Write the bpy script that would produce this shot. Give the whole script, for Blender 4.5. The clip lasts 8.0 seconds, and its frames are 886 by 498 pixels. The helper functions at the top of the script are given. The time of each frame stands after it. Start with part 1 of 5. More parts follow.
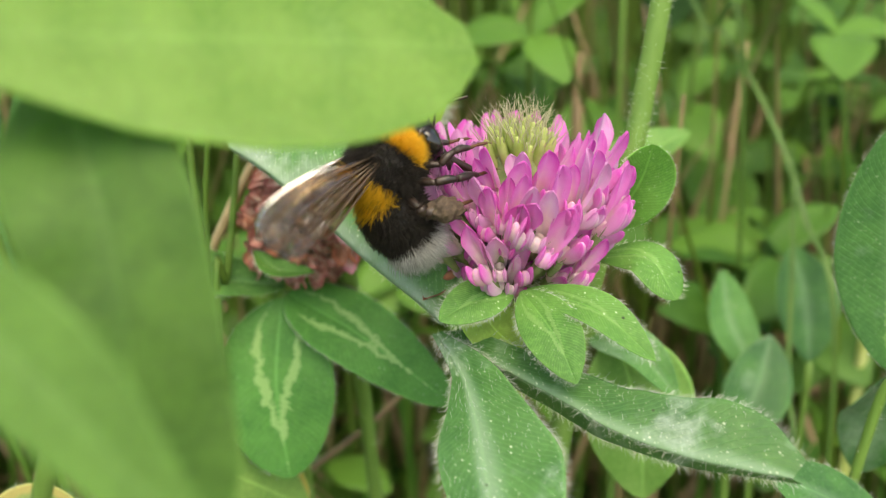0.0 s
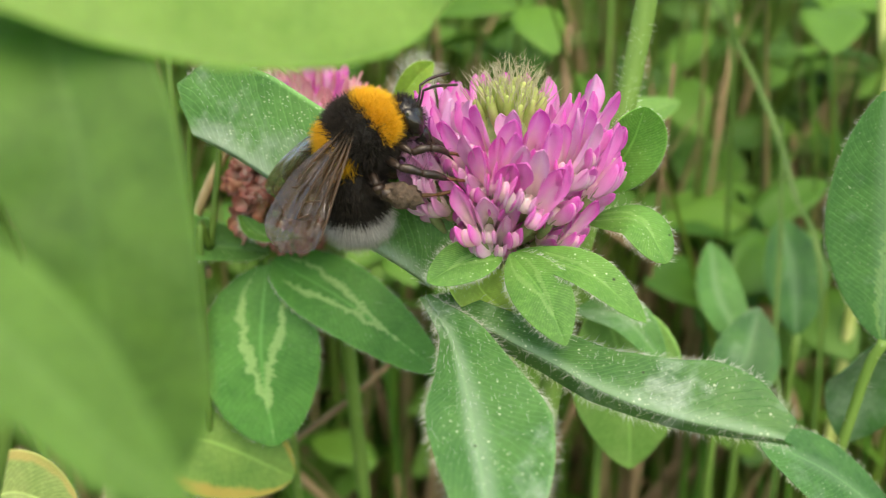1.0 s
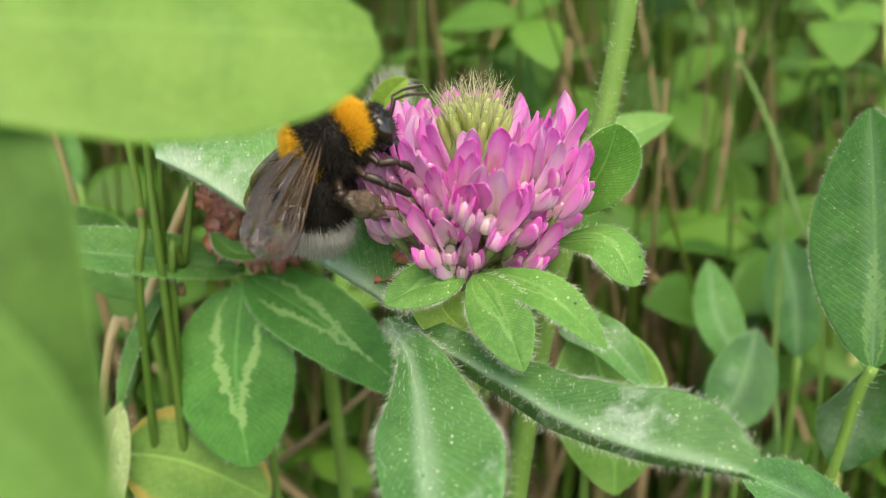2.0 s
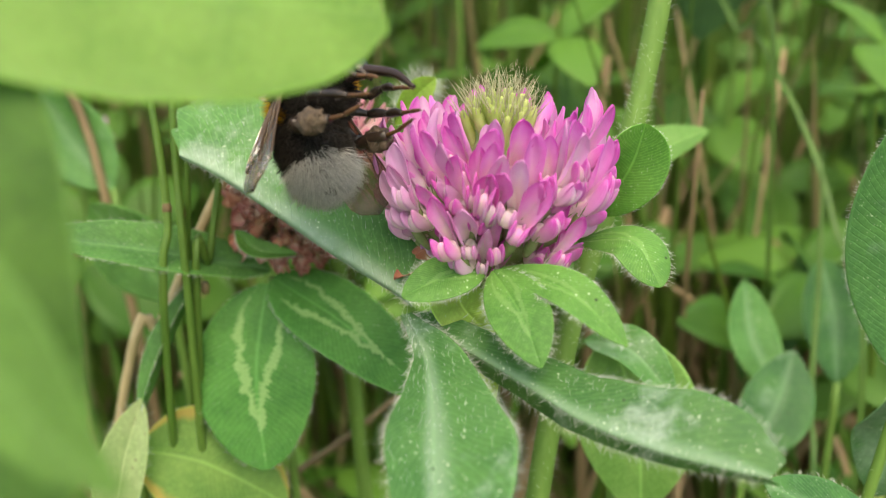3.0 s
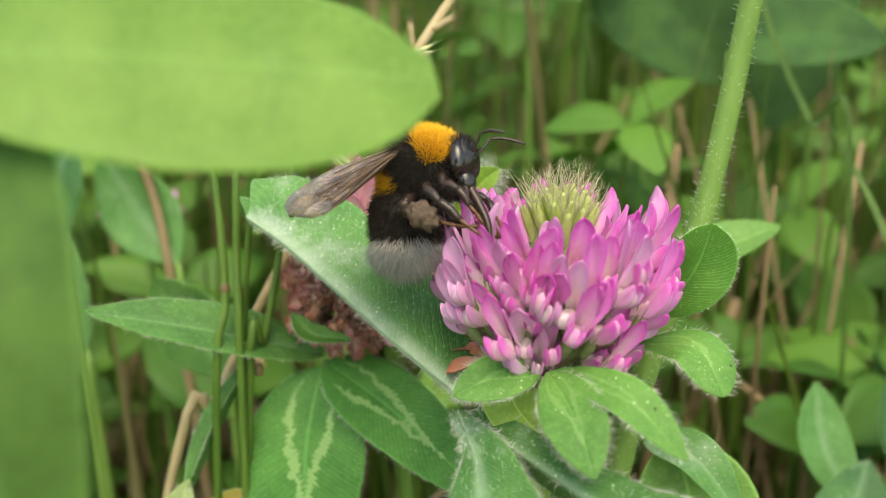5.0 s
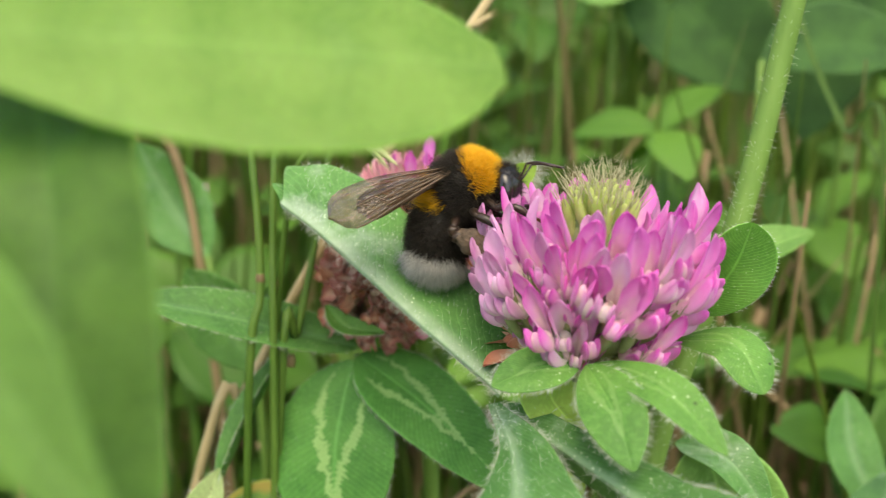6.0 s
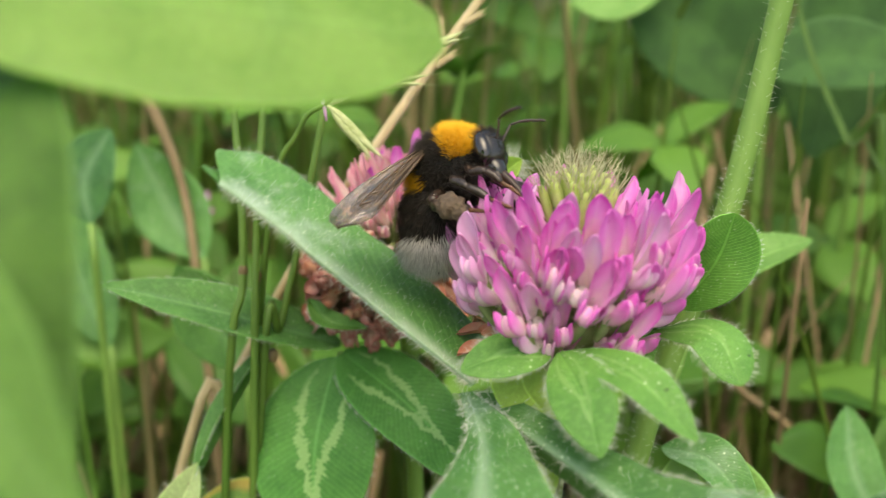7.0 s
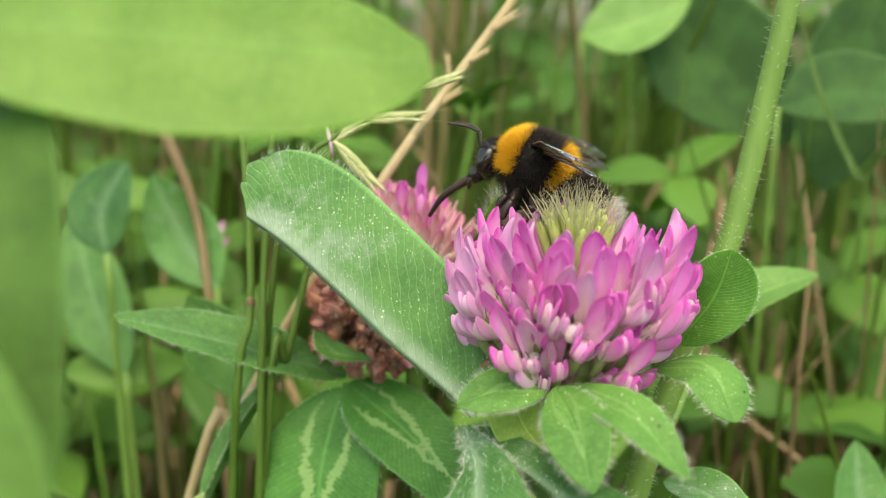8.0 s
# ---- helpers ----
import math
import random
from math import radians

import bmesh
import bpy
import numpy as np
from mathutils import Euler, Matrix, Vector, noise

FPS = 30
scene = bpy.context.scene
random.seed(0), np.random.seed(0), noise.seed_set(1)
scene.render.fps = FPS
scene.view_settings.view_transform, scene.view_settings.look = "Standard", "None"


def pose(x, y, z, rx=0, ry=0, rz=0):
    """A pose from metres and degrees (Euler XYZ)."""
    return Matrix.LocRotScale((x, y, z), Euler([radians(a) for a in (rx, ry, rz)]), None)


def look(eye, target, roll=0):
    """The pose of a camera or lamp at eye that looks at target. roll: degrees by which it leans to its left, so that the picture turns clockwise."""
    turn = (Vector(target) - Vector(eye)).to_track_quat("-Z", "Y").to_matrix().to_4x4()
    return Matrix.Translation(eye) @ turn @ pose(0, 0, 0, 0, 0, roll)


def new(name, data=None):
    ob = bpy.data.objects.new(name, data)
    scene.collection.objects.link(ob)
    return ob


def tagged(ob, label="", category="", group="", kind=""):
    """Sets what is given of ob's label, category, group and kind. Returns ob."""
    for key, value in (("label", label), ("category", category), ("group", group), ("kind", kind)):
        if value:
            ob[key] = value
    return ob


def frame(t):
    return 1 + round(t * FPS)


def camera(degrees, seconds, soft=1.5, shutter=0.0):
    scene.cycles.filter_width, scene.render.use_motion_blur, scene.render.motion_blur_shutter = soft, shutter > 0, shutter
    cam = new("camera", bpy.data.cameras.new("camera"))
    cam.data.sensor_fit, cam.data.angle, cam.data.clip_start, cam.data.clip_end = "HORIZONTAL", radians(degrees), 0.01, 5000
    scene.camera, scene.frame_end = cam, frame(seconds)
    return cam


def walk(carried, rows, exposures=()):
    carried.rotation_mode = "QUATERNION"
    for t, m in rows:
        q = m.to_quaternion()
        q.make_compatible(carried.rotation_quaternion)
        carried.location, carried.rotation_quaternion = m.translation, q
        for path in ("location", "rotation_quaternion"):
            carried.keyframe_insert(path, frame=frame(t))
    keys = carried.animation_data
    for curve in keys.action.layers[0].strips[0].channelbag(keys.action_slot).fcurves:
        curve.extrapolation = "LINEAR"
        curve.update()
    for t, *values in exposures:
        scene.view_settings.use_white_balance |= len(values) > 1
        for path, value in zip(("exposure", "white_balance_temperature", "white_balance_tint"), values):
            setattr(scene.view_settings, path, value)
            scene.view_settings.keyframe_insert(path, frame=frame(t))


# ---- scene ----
PATH = [
    (0, (0.00049, -0.11508, 0.25683), (-0.00198, -0.00527, 0.20850), -0.69),
    (0.5, (-0.00314, -0.11139, 0.26183), (-0.00370, -0.00325, 0.20982), -0.70),
    (1, (0.00000, -0.11467, 0.25347), (-0.00052, -0.00561, 0.20342), 0.02),
    (1.5, (0.00665, -0.11364, 0.25227), (0.00386, -0.00414, 0.20325), -0.03),
    (1.7, (0.00851, -0.11148, 0.25471), (0.00470, -0.00234, 0.20498), -0.52),
    (2.8, (0.00921, -0.11105, 0.24645), (0.00039, 0.00021, 0.20235), 0.34),
    (3, (0.01164, -0.11122, 0.24779), (0.00092, -0.00020, 0.20351), -0.23),
    (3.5, (0.00312, -0.11296, 0.25075), (-0.00773, -0.00365, 0.20244), 0.89),
    (4, (0.01144, -0.11208, 0.24615), (-0.00216, -0.00065, 0.20376), 1.07),
    (4.5, (0.00851, -0.11267, 0.24630), (-0.00697, -0.00079, 0.20575), 3.37),
    (4.7, (0.01242, -0.10748, 0.25039), (-0.00689, 0.00465, 0.21225), 0.28),
    (5.8, (0.01195, -0.10969, 0.24658), (-0.00834, 0.00336, 0.21180), 1.80),
    (6, (0.00964, -0.10950, 0.24764), (-0.01161, 0.00339, 0.21292), 1.65),
    (6.5, (0.00910, -0.11037, 0.24591), (-0.01435, 0.00276, 0.21349), 1.72),
    (7, (0.01581, -0.10819, 0.24146), (-0.00920, 0.00522, 0.21125), 2.29),
    (7.5, (0.01822, -0.10801, 0.24335), (-0.00911, 0.00548, 0.21555), 2.08),
    (8, (0.01886, -0.10905, 0.24298), (-0.00936, 0.00440, 0.21590), 2.21),
]

cam = camera(50.0, 8.0, soft=0.6, shutter=0.5)
# a close-up lens: a small round aperture focused on the flower
cam.data.dof.use_dof = True
cam.data.dof.focus_distance = 0.115
cam.data.dof.aperture_fstop = 17.0
walk(cam, [(t, look(eye, target, roll)) for t, eye, target, roll in PATH], [(0.0, 1.35, 7850, 4), (8.0, 1.35, 7850, 4)])

# ---- light: a bright, thinly overcast sky over an open meadow ----
SUN_ELEVATION, SUN_TURN = radians(64), radians(165)
world = bpy.data.worlds.new("sky")
scene.world = world
world.use_nodes = True
sky = world.node_tree.nodes.new("ShaderNodeTexSky")
sky.sky_type, sky.sun_disc = "NISHITA", False
sky.sun_elevation, sky.sun_rotation = SUN_ELEVATION, SUN_TURN
sky.dust_density, sky.air_density = 3.0, 1.0
world.node_tree.links.new(sky.outputs[0], world.node_tree.nodes["Background"].inputs[0])
world.node_tree.nodes["Background"].inputs[1].default_value = 0.15
sun = new("sun", bpy.data.lights.new("sun", "SUN"))
sun.data.energy, sun.data.angle, sun.data.color = 0.74, radians(55), (1.0, 0.93, 0.80)
SUN_WAY = Vector((math.sin(SUN_TURN) * math.cos(SUN_ELEVATION), math.cos(SUN_TURN) * math.cos(SUN_ELEVATION), math.sin(SUN_ELEVATION)))
sun.matrix_world = look(SUN_WAY * 5, (0, 0, 0))

# ---- helpers: all sizes below in millimetres ----
K = 0.001
rng = random.Random(7)


def V(*a):
    return Vector(a[0] if len(a) == 1 else a)


def mesh_of(name, verts, faces, mats, uvs=None, smooth=True, origin=(0, 0, 0)):
    """A mesh from millimetre vertices; uvs: one (u, v) for each vertex."""
    o = V(origin)
    me = bpy.data.meshes.new(name)
    me.from_pydata([(V(v) - o) * K for v in verts], [], faces)
    if uvs is not None:
        layer = me.uv_layers.new(name="UVMap")
        idx = np.empty(len(me.loops), dtype=np.int32)
        me.loops.foreach_get("vertex_index", idx)
        layer.data.foreach_set("uv", np.asarray(uvs, dtype=np.float32)[idx].ravel())
    for m in mats if isinstance(mats, (list, tuple)) else [mats]:
        me.materials.append(m)
    if smooth:
        me.polygons.foreach_set("use_smooth", [True] * len(me.polygons))
    me.update()
    return me


def thing(name, at, label, category, group="", kind=""):
    e = new(name)
    e.empty_display_size = 0.004
    e.location = V(at) * K
    return tagged(e, label, category, group, kind)


def part(name, me, parent, label="", kind=""):
    ob = new(name, me)
    ob.parent = parent
    return tagged(ob, label, kind=kind)


class Soup:
    """Collects vertices, faces and uvs for one mesh."""

    def __init__(self):
        self.v, self.f, self.uv = [], [], []

    def add(self, verts, faces, uvs):
        n = len(self.v)
        self.v += [tuple(x) for x in verts]
        self.f += [tuple(i + n for i in f) for f in faces]
        self.uv += uvs

    def mesh(self, name, mats, origin=(0, 0, 0), smooth=True):
        return mesh_of(name, self.v, self.f, mats, self.uv, smooth, origin)


def arc(points, n):
    """n + 1 points on a smooth curve through the given ones (Catmull-Rom)."""
    p = [V(q) for q in points]
    p = [2 * p[0] - p[1]] + p + [2 * p[-1] - p[-2]]
    out, m = [], len(p) - 3
    for i in range(n + 1):
        s = i / n * m
        k = min(int(s), m - 1)
        u = s - k
        a, b, c, d = p[k : k + 4]
        out.append(0.5 * (2 * b + (c - a) * u + (2 * a - 5 * b + 4 * c - d) * u * u + (3 * b - a - 3 * c + d) * u**3))
    return out


def tube(soup, points, radii, n=12, sides=8, ridges=0.0):
    """A round, tapering tube along a smooth curve, closed at both ends."""
    c = arc(points, n)
    rr = [np.interp(i / n, np.linspace(0, 1, len(radii)), radii) for i in range(n + 1)]
    side = (c[1] - c[0]).orthogonal().normalized()
    verts, uvs, faces = [], [], []
    for i in range(n + 1):
        t = (c[min(i + 1, n)] - c[max(i - 1, 0)]).normalized()
        side = (side - t * side.dot(t)).normalized()
        other = t.cross(side)
        for k in range(sides):
            a = 2 * math.pi * k / sides
            r = rr[i] * (1 + ridges * math.cos(a * 5))
            verts.append(c[i] + side * (r * math.cos(a)) + other * (r * math.sin(a)))
            uvs.append((i / n, k / sides))
    for i in range(n):
        for k in range(sides):
            a, b = i * sides + k, i * sides + (k + 1) % sides
            faces.append((a, b, b + sides, a + sides))
    faces.append(tuple(range(sides))[::-1])
    faces.append(tuple(n * sides + k for k in range(sides)))
    soup.add(verts, faces, uvs)


def hair(soup, root, way, length, width, bend=None):
    """One hair: a thin three-sided spike, bent a little."""
    way = V(way).normalized()
    a = way.orthogonal().normalized()
    b = way.cross(a)
    root = V(root)
    bend = V(bend) if bend is not None else V(0, 0, 0)
    mid = root + way * length * 0.55
    tip = root + way * length + bend * length
    verts = [root + (a * math.cos(x) + b * math.sin(x)) * width for x in (0, 2.09, 4.19)]
    verts += [mid + (a * math.cos(x) + b * math.sin(x)) * width * 0.7 + bend * length * 0.25 for x in (0, 2.09, 4.19)] + [tip]
    soup.add(verts, [(0, 1, 4, 3), (1, 2, 5, 4), (2, 0, 3, 5), (3, 4, 6), (4, 5, 6), (5, 3, 6)], [(0, 0)] * 3 + [(0.5, 0)] * 3 + [(1, 0)])


def jitter(r, s):
    return V(r.uniform(-s, s), r.uniform(-s, s), r.uniform(-s, s))


def blade(points, width, normal, fold=12, fold2=None, peak=0.5, round_=0.7, droop=0.0, wave=0.0, rows=26, cols=14, thick=0.16, seed=0, teeth=0.0, profile=None, sweep=0.0, crumple=0.0):
    """A leaflet: a grid on either side of a curved midrib, folded along it, with a second skin below and a closed rim.
    profile: rows of (place along the rib, breadth of either half) for an uneven outline; sweep: how far the sides run on past the rib.
    Returns a Soup, the rim as rows of (place, outward way), and the midrib."""
    c = arc(points, rows)
    normal = V(normal).normalized()
    f1 = radians(fold)
    f2 = radians(fold if fold2 is None else fold2)
    pw = math.log(0.5) / math.log(peak)
    verts, uvs, faces, under, rim_l, rim_r = [], [], [], [], [], []
    r = random.Random(seed)
    ph = r.uniform(0, 6)
    m = 2 * cols + 1
    for i in range(rows + 1):
        s = i / rows
        t = (c[min(i + 1, rows)] - c[max(i - 1, 0)]).normalized()
        side = t.cross(normal).normalized()
        up = side.cross(t)
        w = 0.5 * width * max(math.sin(math.pi * min(max(s, 0.004), 0.996) ** pw), 0.0) ** round_
        if profile:
            halves = [sum(float(np.interp(s + d, [q[0] for q in profile], [q[k] for q in profile])) for d in (-0.025, 0, 0.025)) / 3 for k in (1, 2)]
        for j in range(-cols, cols + 1):
            v = j / cols
            f = f1 if v < 0 else f2
            if profile:
                w = halves[0 if v < 0 else 1]
            x = abs(v) * w
            if abs(j) == cols:
                x *= 1 + teeth * math.sin(i * 2.4 + ph)
            lift = x * math.sin(f) - droop * x * abs(v) + wave * math.sin(s * 9 + ph + (2 if v > 0 else 0)) * v * v * w * 0.2
            lift += 0.05 * math.sin(s * 60 - abs(v) * 9) * min(1, abs(v) * 4) * (w / 8) - 0.1 * math.exp(-(v * 14) ** 2)
            p = c[i] + side * (math.copysign(1, v) * x * math.cos(f)) + up * lift + t * (sweep * s * abs(v) ** 1.3 * (1 - 0.4 * v ** 8))
            if crumple:
                p += up * (crumple * noise.noise((p.x / 5.0, p.y / 5.0, p.z / 5.0 + seed)) * min(1, abs(v) * 3))
            verts.append(p)
            under.append(p - up * thick * (1 + 1.6 * math.exp(-(v * 9) ** 2) * (1 - s * 0.7)))
            uvs.append((s, v * 0.5 + 0.5))
            if abs(j) == cols:
                (rim_l if j < 0 else rim_r).append((p, (side * math.copysign(1, v) + t * 0.5).normalized(), up))
    n = len(verts)
    for i in range(rows):
        for j in range(2 * cols):
            a = i * m + j
            faces.append((a, a + 1, a + m + 1, a + m))
            faces.append((n + a, n + a + m, n + a + m + 1, n + a + 1))
        a, b = i * m, i * m + 2 * cols
        faces.append((a, a + m, n + a + m, n + a))
        faces.append((b, n + b, n + b + m, b + m))
    soup = Soup()
    soup.add(verts + under, faces, uvs + uvs)
    return soup, rim_l + rim_r, c


def fringe(rim, count, length, width, seed):
    """Fine pale hairs that stand out from a leaf's rim."""
    r = random.Random(seed)
    soup = Soup()
    for _ in range(count):
        k = r.randrange(len(rim) - 1)
        if (rim[k][0] - rim[k + 1][0]).length > 12:
            continue
        p, way, up = rim[k]
        p = p.lerp(rim[k + 1][0], r.random())
        hair(soup, p - up * 0.1, way + jitter(r, 0.55), length * r.uniform(0.5, 1.15), width, jitter(r, 0.15))
    return soup

# ---- materials ----
def nodes_of(name):
    m = bpy.data.materials.new(name)
    m.use_nodes = True
    t = m.node_tree
    t.nodes.clear()
    return m, t


def N(t, kind, **inputs):
    n = t.nodes.new("ShaderNode" + kind)
    for key, value in inputs.items():
        if key in ("operation", "blend_type", "data_type", "feature", "wave_type", "noise_dimensions", "uv_map"):
            if key == "operation":
                n.operation = value
            elif key == "blend_type":
                n.blend_type = value
            elif key == "data_type":
                n.data_type = value
            elif key == "feature":
                n.feature = value
            elif key == "noise_dimensions":
                n.noise_dimensions = value
            continue
        slot = n.inputs[int(key[1:])] if key[0] == "i" and key[1:].isdigit() else n.inputs[key.replace("_", " ")]
        if isinstance(value, bpy.types.NodeSocket):
            t.links.new(value, slot)
        else:
            slot.default_value = value
    return n


def M(t, op, a, b=0.0, c=0.0):
    return N(t, "Math", operation=op, i0=a, i1=b, i2=c).outputs[0]


def mixc(t, fac, a, b, blend="MIX"):
    n = t.nodes.new("ShaderNodeMix")
    n.data_type, n.blend_type = "RGBA", blend
    for slot, value in ((n.inputs[0], fac), (n.inputs[6], a), (n.inputs[7], b)):
        if isinstance(value, bpy.types.NodeSocket):
            t.links.new(value, slot)
        else:
            slot.default_value = (*value, 1) if isinstance(value, tuple) and len(value) == 3 else value
    return n.outputs[2]


def ramp(t, fac, stops):
    n = t.nodes.new("ShaderNodeValToRGB")
    e = n.color_ramp.elements
    while len(e) < len(stops):
        e.new(0.5)
    for el, (p, c) in zip(e, stops):
        el.position, el.color = p, (*c, 1)
    t.links.new(fac, n.inputs[0])
    return n.outputs[0]


def span(t, value, lo, hi):
    n = t.nodes.new("ShaderNodeMapRange")
    n.interpolation_type = "SMOOTHSTEP"
    for slot, x in zip(("Value", "From Min", "From Max"), (value, lo, hi)):
        if isinstance(x, bpy.types.NodeSocket):
            t.links.new(x, n.inputs[slot])
        else:
            n.inputs[slot].default_value = x
    return n.outputs[0]


def finish(m, t, colour, rough=0.5, bump=None, strength=0.3, depth=0.0002, through_=0.0, through_colour=None, spec=0.4, sheen=0.0, alpha=None):
    b = N(t, "BsdfPrincipled")
    for slot, value in (("Base Color", colour), ("Roughness", rough), ("Specular IOR Level", spec), ("Sheen Weight", sheen)):
        if isinstance(value, bpy.types.NodeSocket):
            t.links.new(value, b.inputs[slot])
        else:
            b.inputs[slot].default_value = (*value, 1) if isinstance(value, tuple) else value
    if bump is not None:
        bn = N(t, "Bump", Strength=strength, Distance=depth, Height=bump)
        t.links.new(bn.outputs[0], b.inputs["Normal"])
    out = b.outputs[0]
    if through_:
        tr = N(t, "BsdfTranslucent")
        tc = through_colour if through_colour is not None else colour
        if isinstance(tc, bpy.types.NodeSocket):
            t.links.new(tc, tr.inputs[0])
        else:
            tr.inputs[0].default_value = (*tc, 1)
        mx = N(t, "MixShader", i0=through_, i1=out, i2=tr.outputs[0])
        out = mx.outputs[0]
    o = N(t, "OutputMaterial")
    t.links.new(out, o.inputs[0])
    return m


def leaf_material(name, dark, light, mark=0.0, mark_at=0.45, dust=0.0, yellow=None, through_=0.35, veins=1.0, rough=0.5, specks=0.0, spots=0.0, bloom=0.0, ribs=0.32, rib_bloom=0.0, patch=None):
    """A clover leaflet: side veins, pale midrib, an optional pale V mark, dust grains, a grey bloom, yellowing rim or brown spots."""
    m, t = nodes_of(name)
    uv = N(t, "UVMap").outputs[0]
    sep = N(t, "SeparateXYZ", i0=uv)
    u = sep.outputs[0]
    v = M(t, "ABSOLUTE", M(t, "MULTIPLY", M(t, "SUBTRACT", sep.outputs[1], 0.5), 2.0))
    co = N(t, "TexCoord").outputs["Object"]
    big = N(t, "TexNoise", Vector=co, Scale=160.0, Detail=3.0).outputs[0]
    fine = N(t, "TexNoise", Vector=co, Scale=1500.0, Detail=4.0, Roughness=0.65).outputs[0]
    mid = N(t, "TexNoise", Vector=co, Scale=480.0, Detail=3.0).outputs[0]
    col = mixc(t, span(t, big, 0.3, 0.7), dark, light)
    col = mixc(t, M(t, "MULTIPLY", span(t, fine, 0.4, 0.75), 0.28), col, tuple(min(1, x * 1.7 + 0.01) for x in light))
    # side veins
    ph = M(t, "ADD", M(t, "MULTIPLY", M(t, "SUBTRACT", u, M(t, "MULTIPLY", v, 0.2)), 34.0), M(t, "MULTIPLY", mid, 1.0))
    saw = M(t, "ABSOLUTE", M(t, "SUBTRACT", M(t, "FRACT", ph), 0.5))
    vein = M(t, "SUBTRACT", 1.0, span(t, saw, 0.0, 0.16))
    vein = M(t, "MULTIPLY", vein, span(t, v, 0.02, 0.1))
    rib = M(t, "SUBTRACT", 1.0, span(t, v, 0.012, 0.05))
    col = mixc(t, M(t, "MULTIPLY", vein, 0.20 * veins), col, tuple(min(1, x * 1.9 + 0.02) for x in light))
    col = mixc(t, M(t, "MULTIPLY", rib, ribs), col, tuple(min(1, x * 2.0 + 0.05) for x in light))
    if mark:
        k = M(t, "ADD", M(t, "SUBTRACT", u, mark_at), M(t, "MULTIPLY", v, 1.15))
        k = M(t, "ADD", k, M(t, "MULTIPLY", M(t, "SUBTRACT", fine, 0.5), 0.26))
        k = M(t, "ADD", k, M(t, "MULTIPLY", M(t, "SUBTRACT", mid, 0.5), 0.5))
        k = M(t, "ADD", k, M(t, "MULTIPLY", saw, 0.12))
        band = M(t, "MULTIPLY", span(t, k, -0.20, -0.14), M(t, "SUBTRACT", 1.0, span(t, k, 0.0, 0.035)))
        band = M(t, "MULTIPLY", band, M(t, "SUBTRACT", 1.0, span(t, v, 0.42, 0.60)))
        col = mixc(t, M(t, "MULTIPLY", band, mark), col, (0.34, 0.56, 0.20))
    if yellow:
        k = M(t, "ADD", span(t, v, 0.45, 1.0), M(t, "MULTIPLY", M(t, "SUBTRACT", mid, 0.5), 0.7))
        col = mixc(t, M(t, "MULTIPLY", span(t, k, 0.35, 0.8), 0.85), col, yellow)
    if bloom:
        k = span(t, N(t, "TexNoise", Vector=co, Scale=90.0, Detail=5.0, Roughness=0.6).outputs[0], 0.52, 0.70)
        col = mixc(t, M(t, "MULTIPLY", M(t, "MULTIPLY", k, M(t, "ADD", fine, 0.3)), bloom), col, (0.44, 0.56, 0.46))
        col = mixc(t, M(t, "MULTIPLY", M(t, "SUBTRACT", 1.0, span(t, v, 0.03, 0.34)), bloom * 0.55), col, (0.28, 0.44, 0.27))
    if rib_bloom:
        k = M(t, "MULTIPLY", M(t, "SUBTRACT", 1.0, span(t, v, 0.05, 0.26)), M(t, "ADD", M(t, "MULTIPLY", mid, 1.2), 0.1))
        col = mixc(t, M(t, "MULTIPLY", k, rib_bloom), col, (0.52, 0.64, 0.52))
    if patch:
        # a powdery white blotch: place along and across the leaf, and its reach
        pu = M(t, "DIVIDE", M(t, "SUBTRACT", u, patch[0]), patch[2])
        pv = M(t, "DIVIDE", M(t, "SUBTRACT", sep.outputs[1], patch[1]), patch[3])
        k = M(t, "SQRT", M(t, "ADD", M(t, "MULTIPLY", pu, pu), M(t, "MULTIPLY", pv, pv)))
        k = M(t, "ADD", k, M(t, "MULTIPLY", M(t, "SUBTRACT", mid, 0.5), 2.2))
        k = M(t, "MULTIPLY", M(t, "SUBTRACT", 1.0, span(t, k, 0.2, 1.1)), M(t, "ADD", M(t, "MULTIPLY", fine, 1.2), 0.1))
        col = mixc(t, M(t, "MULTIPLY", k, 0.42), col, (0.70, 0.78, 0.74))
    if dust:
        # grains of two sizes that gather in drifts
        drift = span(t, N(t, "TexNoise", Vector=co, Scale=150.0, Detail=3.0).outputs[0], 0.38, 0.66)
        for size, few in ((1500.0, 0.80), (2900.0, 0.72)):
            cell = N(t, "TexVoronoi", Vector=co, Scale=size)
            grain = M(t, "MULTIPLY", M(t, "SUBTRACT", 1.0, span(t, cell.outputs["Distance"], 0.10, 0.26)), span(t, N(t, "SeparateXYZ", i0=cell.outputs["Color"]).outputs[0], few, few + 0.03))
            grain = M(t, "MULTIPLY", grain, M(t, "ADD", M(t, "MULTIPLY", drift, 0.8), 0.2))
            col = mixc(t, M(t, "MULTIPLY", grain, dust), col, (0.86, 0.93, 0.74))
        # a few dark flecks
        cell = N(t, "TexVoronoi", Vector=co, Scale=420.0)
        grain = M(t, "MULTIPLY", M(t, "SUBTRACT", 1.0, span(t, cell.outputs["Distance"], 0.05, 0.10)), span(t, N(t, "SeparateXYZ", i0=cell.outputs["Color"]).outputs[1], 0.84, 0.86))
        col = mixc(t, M(t, "MULTIPLY", grain, 0.8), col, (0.03, 0.04, 0.015))
